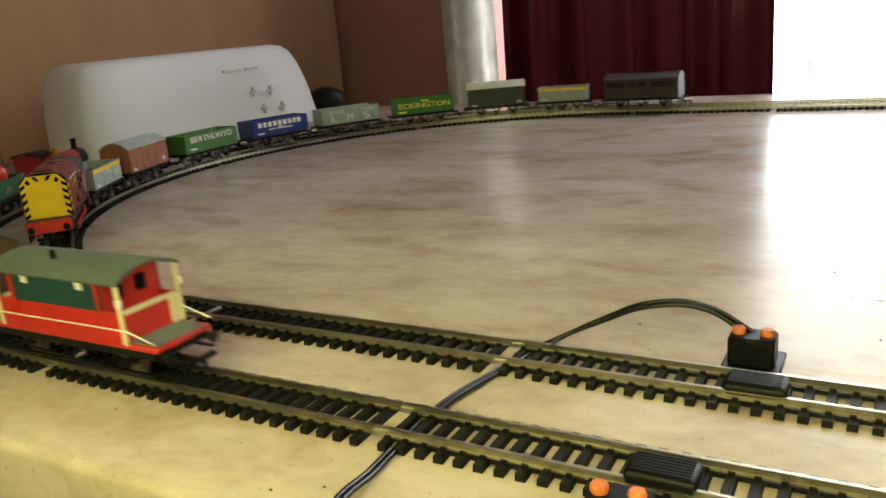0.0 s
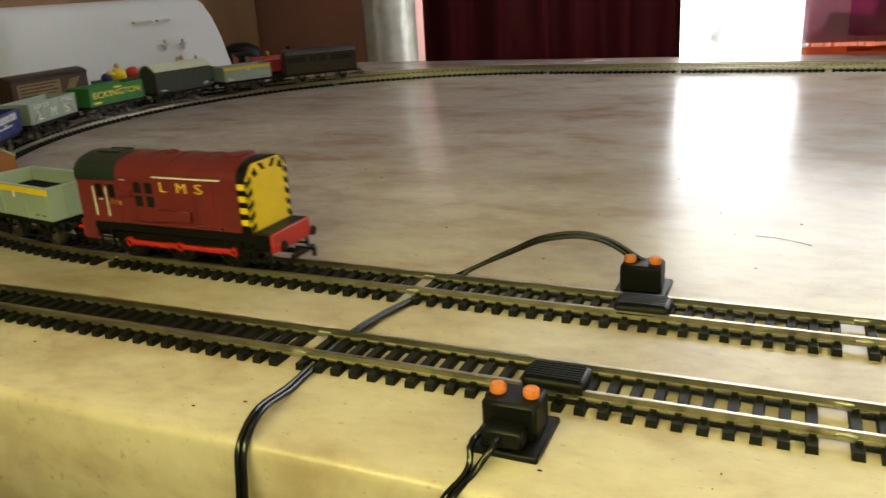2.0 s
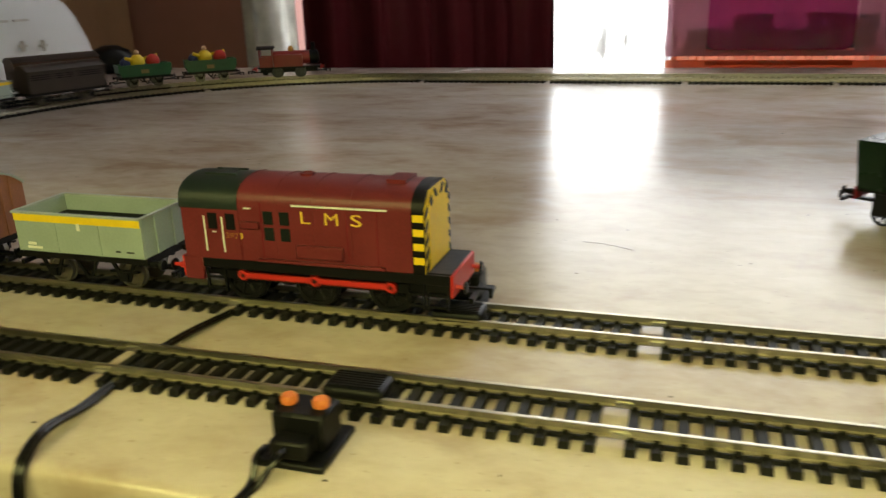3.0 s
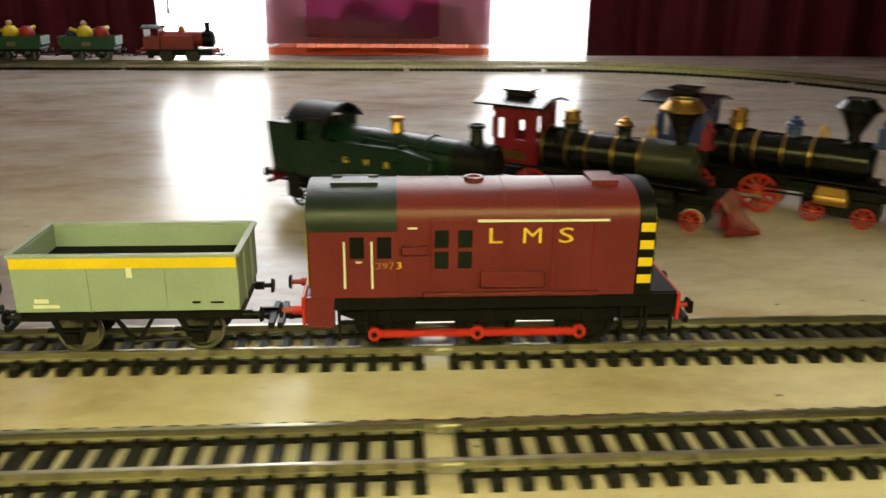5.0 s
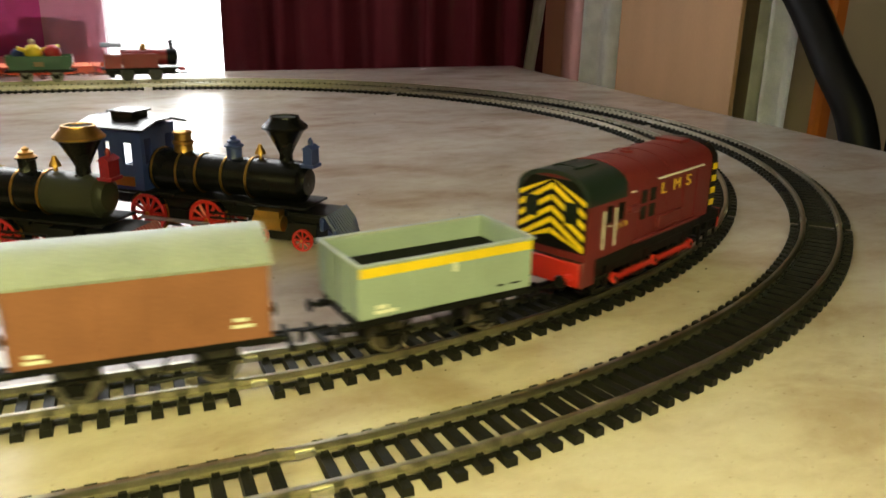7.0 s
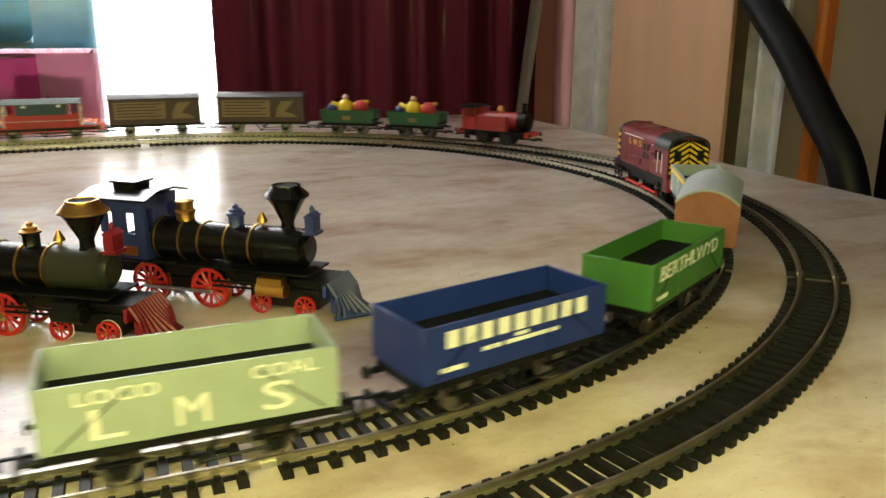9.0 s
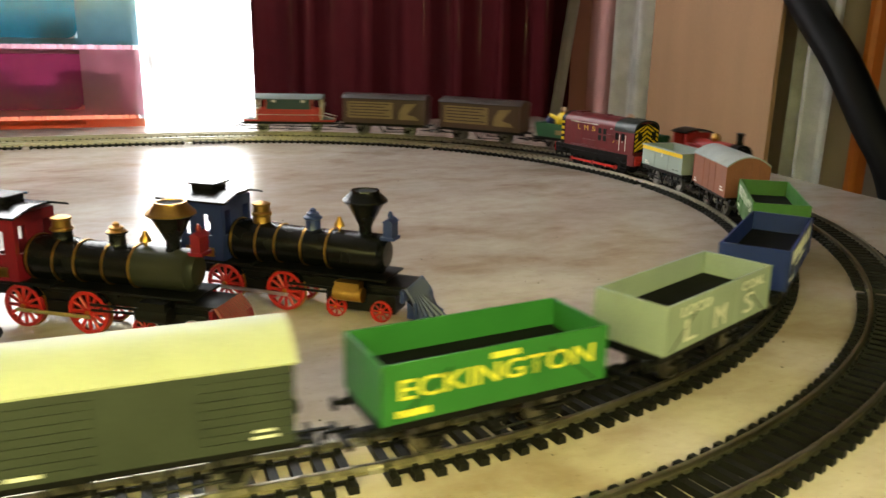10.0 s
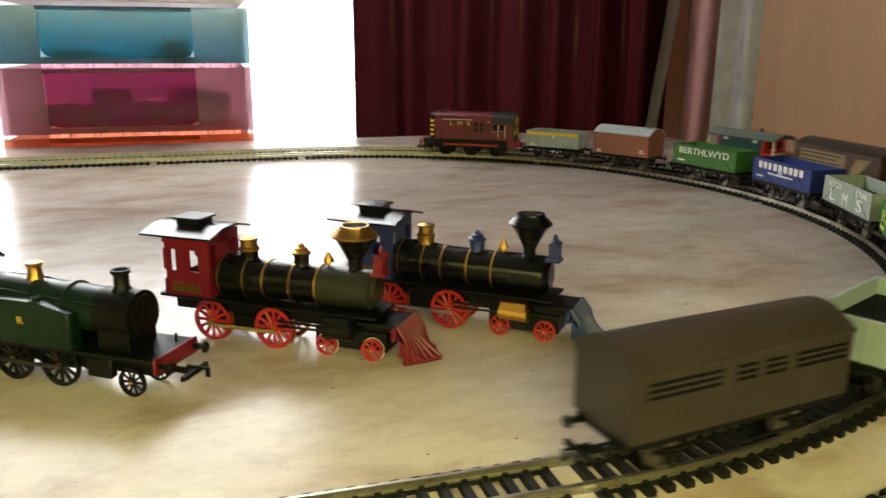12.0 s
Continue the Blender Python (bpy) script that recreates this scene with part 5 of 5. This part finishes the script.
def green_tank_engine():
    t = thing("green_tank_engine", "dark green side-tank engine with a brass safety valve", "model locomotive", pose(-0.1785, 0.1440, TOP, 0, 0, -34), group="engines parked on the table")
    part("frame", shape((box, (-0.073, 0.060, -0.0140, 0.0140, 0.0175, 0.0192)), (box, (-0.064, 0.056, -0.0065, 0.0065, 0.0090, 0.0175)), bevel=0.0003), M_BLACK, t)
    for x in (-0.0742, 0.0600):
        part("buffer_beam", shape((box, (x, x + 0.0012, -0.0145, 0.0145, 0.0130, 0.0200)), bevel=0.0003), M_CABRED, t)
    for y0, y1 in ((-0.0148, -0.0080), (0.0080, 0.0148)):
        part("side_tank", shape((prism, ([(-0.042, 0.0192), (0.022, 0.0192), (0.022, 0.0350), (0.006, 0.0382), (-0.042, 0.0382)], y0, y1, "y")), bevel=0.0004), M_SEA, t)
    part("boiler", shape((lathe, ([(0.0112, 0), (0.0112, 0.02), (0.0098, 0.069)], Matrix.Translation((-0.040, 0, 0.0330)) @ Matrix.Rotation(math.pi / 2, 4, "Y"), 24))), M_SEA, t)
    part("smokebox", shape((rod, ((0.0290, 0, 0.0328), (0.0465, 0, 0.0328), 0.0102, 24)), (rod, ((0.0465, 0, 0.0328), (0.0480, 0, 0.0328), 0.0085, 20)), (box, (0.030, 0.0455, -0.0085, 0.0085, 0.0192, 0.0280))), M_BLACK, t)
    for x in (-0.022, -0.004, 0.014):
        part("boiler_band", shape((rod, ((x, 0, 0.0330), (x + 0.0006, 0, 0.0330), 0.0112 - 0.0001 * 1, 24))), M_DKGREEN, t)
    part("cab", shape((box, (-0.0605, -0.0593, -0.0148, 0.0148, 0.0192, 0.0480)), (box, (-0.042, -0.0408, -0.0148, 0.0148, 0.0192, 0.0480)),
                      *[q for y in (-0.0148, 0.0136) for q in ((box, (-0.0605, -0.042, y, y + 0.0012, 0.0192, 0.0360)), (box, (-0.0605, -0.0565, y, y + 0.0012, 0.0360, 0.0480)), (box, (-0.050, -0.042, y, y + 0.0012, 0.0360, 0.0480)))]), M_SEA, t)
    part("cab_roof", shape((prism, (arch(0.0155, 0.0470, 0.0545, 12), -0.0620, -0.0370))), M_BLACK, t)
    part("bunker", shape((prism, ([(-0.0608, 0.0192), (-0.073, 0.0192), (-0.0755, 0.0420), (-0.0755, 0.0440), (-0.0608, 0.0440)], -0.0142, 0.0142, "y"))), M_SEA, t)
    part("safety_valve", shape((lathe, ([(0.0042, 0), (0.0030, 0.003), (0.0026, 0.0065), (0.0034, 0.0072), (0.0034, 0.0085)], Matrix.Translation((-0.006, 0, 0.0420)), 16))), M_BRASS, t, "polished brass safety valve")
    part("chimney", shape((lathe, ([(0.0046, 0), (0.0032, 0.002), (0.0030, 0.0070), (0.0040, 0.0077), (0.0040, 0.0092), (0.0030, 0.0092), (0.0026, 0.0080)], Matrix.Translation((0.0375, 0, 0.0420)), 18))), M_BLACK, t)
    for y in (-0.0090, 0.0090):
        part("pipe", shape((rod, ((-0.02, y, 0.0405), (0.040, y, 0.0370), 0.0004, 6))), M_BLACK, t)
        o = -1 if y < 0 else 1
        part("tank_filler", shape((rod, ((0.004, o * 0.0112, 0.0375), (0.004, o * 0.0112, 0.0395), 0.0020, 12))), M_SEA, t)
        part("step", shape((box, (-0.064, -0.056, o * 0.0138 - 0.0006, o * 0.0138 + 0.0006, 0.0060, 0.0176))), M_BLACK, t)
        for x in (-0.034, -0.014, 0.010):
            spoked_wheel(t, x, o * 0.0088, 0.0098, M_BLACK, spokes=12)
        for x in (-0.060, 0.045):
            spoked_wheel(t, x, o * 0.0085, 0.0062, M_BLACK, "truck_wheel", spokes=10)
        a, b = sorted((o * 0.0104, o * 0.0116))
        part("coupling_rod", shape((box, (-0.036, 0.012, a, b, 0.0085, 0.0100))), M_TYRE, t)
        a, b = sorted((o * 0.0100, o * 0.0145))
        part("cylinder", shape((box, (0.028, 0.040, a, b, 0.0090, 0.0175)), bevel=0.0008), M_BLACK, t)
        yy = o * 0.0148
        for ch, x in zip("GWR" if o < 0 else "RWG", (-0.026, -0.014, -0.002)):
            lettering(t, ch, x - 0.0014, x + 0.0014, 0.0285, 0.0315, yy, M_GOLD)
        part("lamp_iron", shape((box, (0.055, 0.0556, o * 0.008 - 0.0006, o * 0.008 + 0.0006, 0.0192, 0.0228))), M_BLACK, t)
    before = list(t.children)
    buffers(t, 0.0680, 0.0165, M_BLACK, M_BLACK)
    couplings(t, 0.0680, 0.0105)
    for ob in t.children:
        if ob not in before:
            ob.location.x -= 0.0068
    return t


green_tank_engine()

# ---- power clips and their cables ----
def power_clip(x, y, flip):
    t = thing("power_clip", "black power connector clip with two orange buttons", "power clip", pose(x, y, TOP, 0, 0, 180 if flip else 0), group="power clips on the track")
    part("base_plate", shape((box, (-0.0105, 0.0105, 0.0165, 0.0400, 0.0, 0.0022)), bevel=0.0005), M_BLACK, t)
    part("housing", shape((box, (-0.0082, 0.0082, 0.0205, 0.0330, 0.0022, 0.0135)), bevel=0.0010), M_BLACK, t)
    part("socket", shape((box, (-0.0058, 0.0058, 0.0330, 0.0395, 0.0028, 0.0085)), bevel=0.0008), M_BLACK, t)
    for s in (-0.0050, 0.0050):
        part("button", shape((lathe, ([(0.0023, 0.0134), (0.0025, 0.0142), (0.0025, 0.0154), (0.0020, 0.0161)], Matrix.Translation((s, 0.0265, 0)), 14))), M_ORANGE, t, "orange push button")
    k0 = -0.005 if flip else 0.005
    bm = shape((box, (k0 - 0.0105, k0 + 0.0105, -0.0066, 0.0066, 0.0030, 0.0082)), bevel=0.0022, seg=3)
    part("track_insert", bm, M_BLACK, t, "ribbed black block between the rails")
    for k in range(7):
        part("rib", shape((box, (k0 - 0.0085, k0 + 0.0085, -0.0047 + k * 0.0015, -0.0041 + k * 0.0015, 0.0081, 0.0085))), M_BLACK, t)
    return t


power_clip(-0.4194, 0.0015, False)
power_clip(-0.4349, -GAP - 0.0035, True)
c1 = tube("power_cable", [(-0.4215, 0.030, TOP + 0.0125), (-0.4370, 0.028, TOP + 0.0215), (-0.4560, 0.026, TOP + 0.0215), (-0.4780, 0.027, TOP + 0.012), (-0.5000, 0.020, TOP + 0.0022),
                          (-0.5080, -0.004, TOP + 0.0012), (-0.5150, -0.040, TOP + 0.0022), (-0.5165, -0.060, TOP + 0.0012), (-0.5160, -0.085, TOP + 0.0012), (-0.5120, -0.118, TOP + 0.0010), (-0.5110, -0.1235, TOP - 0.012), (-0.5140, -0.1250, TOP - 0.10), (-0.5100, -0.1250, TOP - 0.30)], 0.0010, M_CABLE)
tagged(c1, "twin black power cable running under the tracks and over the edge", "cable")
c3 = tube("power_cable", [(-0.4185, 0.031, TOP + 0.0125), (-0.4370, 0.0295, TOP + 0.0225), (-0.4560, 0.0280, TOP + 0.0225), (-0.4770, 0.0290, TOP + 0.013), (-0.4980, 0.021, TOP + 0.0024),
                      (-0.5060, -0.004, TOP + 0.0012), (-0.5130, -0.040, TOP + 0.0022), (-0.5143, -0.060, TOP + 0.0012), (-0.5138, -0.085, TOP + 0.0012), (-0.5098, -0.118, TOP + 0.0010), (-0.5088, -0.1235, TOP - 0.012), (-0.5118, -0.1250, TOP - 0.10), (-0.5078, -0.1250, TOP - 0.30)], 0.0010, M_CABLE)
tagged(c3, "second lead of the twin black power cable", "cable")
for k in (-1, 1):
    c2 = tube("power_lead", [(-0.4386 + k * 0.003, -GAP - 0.0425, TOP + 0.0062), (-0.4388 + k * 0.003, -GAP - 0.0475, TOP + 0.006), (-0.4400 + k * 0.0012, -GAP - 0.052, TOP + 0.0015), (-0.4440 + k * 0.0012, -0.1235, TOP - 0.004), (-0.4490 + k * 0.0012, -0.1255, TOP - 0.05), (-0.4490 + k * 0.0012, -0.1255, TOP - 0.3)], 0.0010, M_CABLE)
    tagged(c2, "black power lead dropping over the table's edge", "cable")

# specks of dirt and a hair on the table
rnd = random.Random(12)
bm = bmesh.new()
for _ in range(220):
    x, y = rnd.uniform(-1.0, 0.5), -0.11 + 0.96 * rnd.random() ** 1.5
    r = rnd.uniform(0.0002, 0.00045)
    lathe(bm, [(r, 0.00005), (r * 0.8, 0.0003), (r * 0.3, 0.0004)], Matrix.Translation((x, y, TOP)) @ Matrix.Diagonal((rnd.uniform(0.7, 2.2), 1, 1, 1)), 5)
sp = link("table_specks", bm, M_DARK)
tagged(sp, "tiny dark specks of dirt on the table", "dirt", kind="stuff")
hair = tube("hair", [(-0.38, 0.114, TOP + 0.0003), (-0.369, 0.112, TOP + 0.0003), (-0.355, 0.105, TOP + 0.0003)], 0.00013, M_DARK)
tagged(hair, "thin dark hair lying on the table", "hair")

lay_track()

# ---- the trains ----
def berth(t, y, z0, z1):
    lettering(t, "BERTHLWYD", -0.032, 0.032, z1 - 0.0085, z1 - 0.0022, y, M_WHITE, bold=0.008)
    bars(t, [(-0.034, -0.024)], z0 + 0.0030, z0 + 0.0046, y, M_WHITE)


def parkin(t, y, z0, z1):
    bars(t, [(-0.0315 + k * 0.0071, -0.0315 + k * 0.0071 + 0.0048) for k in range(9)], z1 - 0.0082, z1 - 0.0024, y, M_WHITE)
    bars(t, [(-0.003, 0.003)], z1 - 0.0102, z1 - 0.0090, y, M_WHITE)
    bars(t, [(-0.017, -0.009), (-0.007, 0.017)], z1 - 0.0123, z1 - 0.0109, y, M_WHITE)
    bars(t, [(-0.034, -0.024)], z0 + 0.0030, z0 + 0.0046, y, M_WHITE)


def locom(t, y, z0, z1):
    f = 1 if y < 0 else -1
    lettering(t, "LOCO", f * -0.0200 - 0.0105, f * -0.0200 + 0.0105, z1 - 0.0062, z1 - 0.0022, y, M_WHITE)
    lettering(t, "COAL", f * 0.0250 - 0.0095, f * 0.0250 + 0.0095, z1 - 0.0062, z1 - 0.0022, y, M_WHITE)
    for ch, x in (("L", -0.0230), ("M", -0.0010), ("S", 0.0225)):
        lettering(t, ch, f * x - 0.0042, f * x + 0.0042, z1 - 0.0165, z1 - 0.0078, y, M_WHITE)


def eck(t, y, z0, z1):
    lettering(t, "ECKINGTON", -0.035, 0.035, z1 - 0.0118, z1 - 0.0052, y, M_LETYEL, bold=0.008)
    bars(t, [(-0.004, 0.006)], z1 - 0.0040, z1 - 0.0020, y, M_LETYEL)
    bars(t, [(-0.036, -0.025)], z0 + 0.0020, z0 + 0.0042, y, M_LETYEL)


ENGINE, ENGINE_SETS, RODS = shunter()
INNER = [(ENGINE, ENGINE_SETS, 0.0, 0.0315)]
for (t, sets), back, hb in ((mineral_wagon("pale grey-green mineral wagon with a yellow stripe", M_GREYGREEN, M_YELLOW), 0.106, 0.0185),
                            (inner_van(), 0.196, 0.0190),
                            (open_wagon("grass green open wagon with white lettering", M_LGREEN, berth), 0.306, 0.0215),
                            (open_wagon("deep blue open wagon with white markings", M_BLUE, parkin), 0.414, 0.0215),
                            (open_wagon("light grey open coal wagon with white lettering", M_LGREY, locom), 0.519, 0.0215),
                            (open_wagon("mid green open wagon with yellow lettering", M_EGREEN, eck), 0.626, 0.0215),
                            (olive_van(), 0.728, 0.0215),
                            (mineral_wagon("pale grey mineral wagon with a yellow stripe", M_GREYGREEN, M_YELLOW), 0.820, 0.0185),
                            (long_van(), 0.9265, 0.0280)):
    INNER.append((t, sets, back, hb))

OUTER = []
for (t, sets), back, hb in ((red_tank_engine(), 0.0, 0.016), (toy_wagon(), 0.108, 0.016), (toy_wagon(), 0.197, 0.016),
                            (brown_van(), 0.309, 0.030), (brown_van(), 0.437, 0.030), (guards_van(), 0.560, 0.033)):
    OUTER.append((t, sets, back, hb))

# way of each leader along its loop, counted from the right end of the front straight, anticlockwise
INNER_WAY = [(0, -0.958), (0.5, -0.877), (1.5, -0.711), (2.5, -0.547), (3.5, -0.389), (5.5, -0.075), (6, 0.0063), (7, 0.168), (9, 0.502), (9.5, 0.586), (10, 0.667), (10.5, 0.745), (12, 0.983)]
OUTER_WAY = [(0, 2.8895), (0.5, 2.7855), (2.5, 2.3465), (3.5, 2.141), (5.5, 1.7005), (6, 1.597), (6.5, 1.482), (7, 1.362), (9, 0.904), (9.5, 0.779), (10, 0.669), (10.5, 0.554), (12, 0.2153)]


def along(way, t):
    """Smooth cubic through the rows of a way."""
    ts, ss = [a for a, _ in way], [b for _, b in way]
    k = max(0, min(len(ts) - 2, sum(1 for a in ts if a <= t) - 1))
    def slope(i):
        a, b = max(i - 1, 0), min(i + 1, len(ts) - 1)
        return (ss[b] - ss[a]) / (ts[b] - ts[a])
    h = ts[k + 1] - ts[k]
    u = (t - ts[k]) / h
    return ((2 * u ** 3 - 3 * u ** 2 + 1) * ss[k] + (u ** 3 - 2 * u ** 2 + u) * h * slope(k) + (3 * u ** 2 - 2 * u ** 3) * ss[k + 1] + (u ** 3 - u ** 2) * h * slope(k + 1))


def on_loop(r, s):
    if r == RI:
        q = SKEW @ loop_point(RI, RI, LEN, s).to_3d()
        return Vector((q.x, q.y))
    return loop_point(RO, YO, LEN_O, s)


def loop_point(r, yc, ln, s):
    half = math.pi * r
    s %= 2 * (half + ln)
    if s < half:
        a = s / r - math.pi / 2
        return Vector((r * math.cos(a), yc + r * math.sin(a)))
    s -= half
    if s < ln:
        return Vector((-s, yc + r))
    s -= ln
    if s < half:
        a = s / r + math.pi / 2
        return Vector((-ln + r * math.cos(a), yc + r * math.sin(a)))
    return Vector((-ln + s - half, yc - r))


def stand(r, s, hb, way):
    """Pose of a vehicle whose axles stand hb either side of s; way is +1 or -1."""
    a, b = on_loop(r, s + way * hb), on_loop(r, s - way * hb)
    m, d = (a + b) / 2, a - b
    return pose(m.x, m.y, TOP + RAIL, 0, 0, math.degrees(math.atan2(d.y, d.x)))


def motions():
    step = 1 / FPS
    for train, way_rows, r, sign in ((INNER, INNER_WAY, RI, 1), (OUTER, OUTER_WAY, RO, -1)):
        leader = [along(way_rows, k * step) for k in range(12 * FPS + 1)]
        for t, sets, back, hb in train:
            rows = [(k * step, stand(r, leader[k] - sign * back, hb, sign)) for k in range(0, 12 * FPS + 1, 3)]
            walk(t, rows)
            for w, x, rad in sets:
                walk(w, [(k * step, pose(x, 0, rad, 0, math.degrees(sign * (leader[k] - leader[0]) / rad), 0)) for k in range(12 * FPS + 1)])
    lead = [along(INNER_WAY, k * step) for k in range(12 * FPS + 1)]
    for ob, lag in zip(RODS, (0, math.pi / 2)):
        walk(ob, [(k * step, pose(0.0040 * math.sin((s + 0.077) / 0.009 + lag), 0, 0.009 + 0.0040 * math.cos((s + 0.077) / 0.009 + lag))) for k, s in enumerate(lead)])


motions()
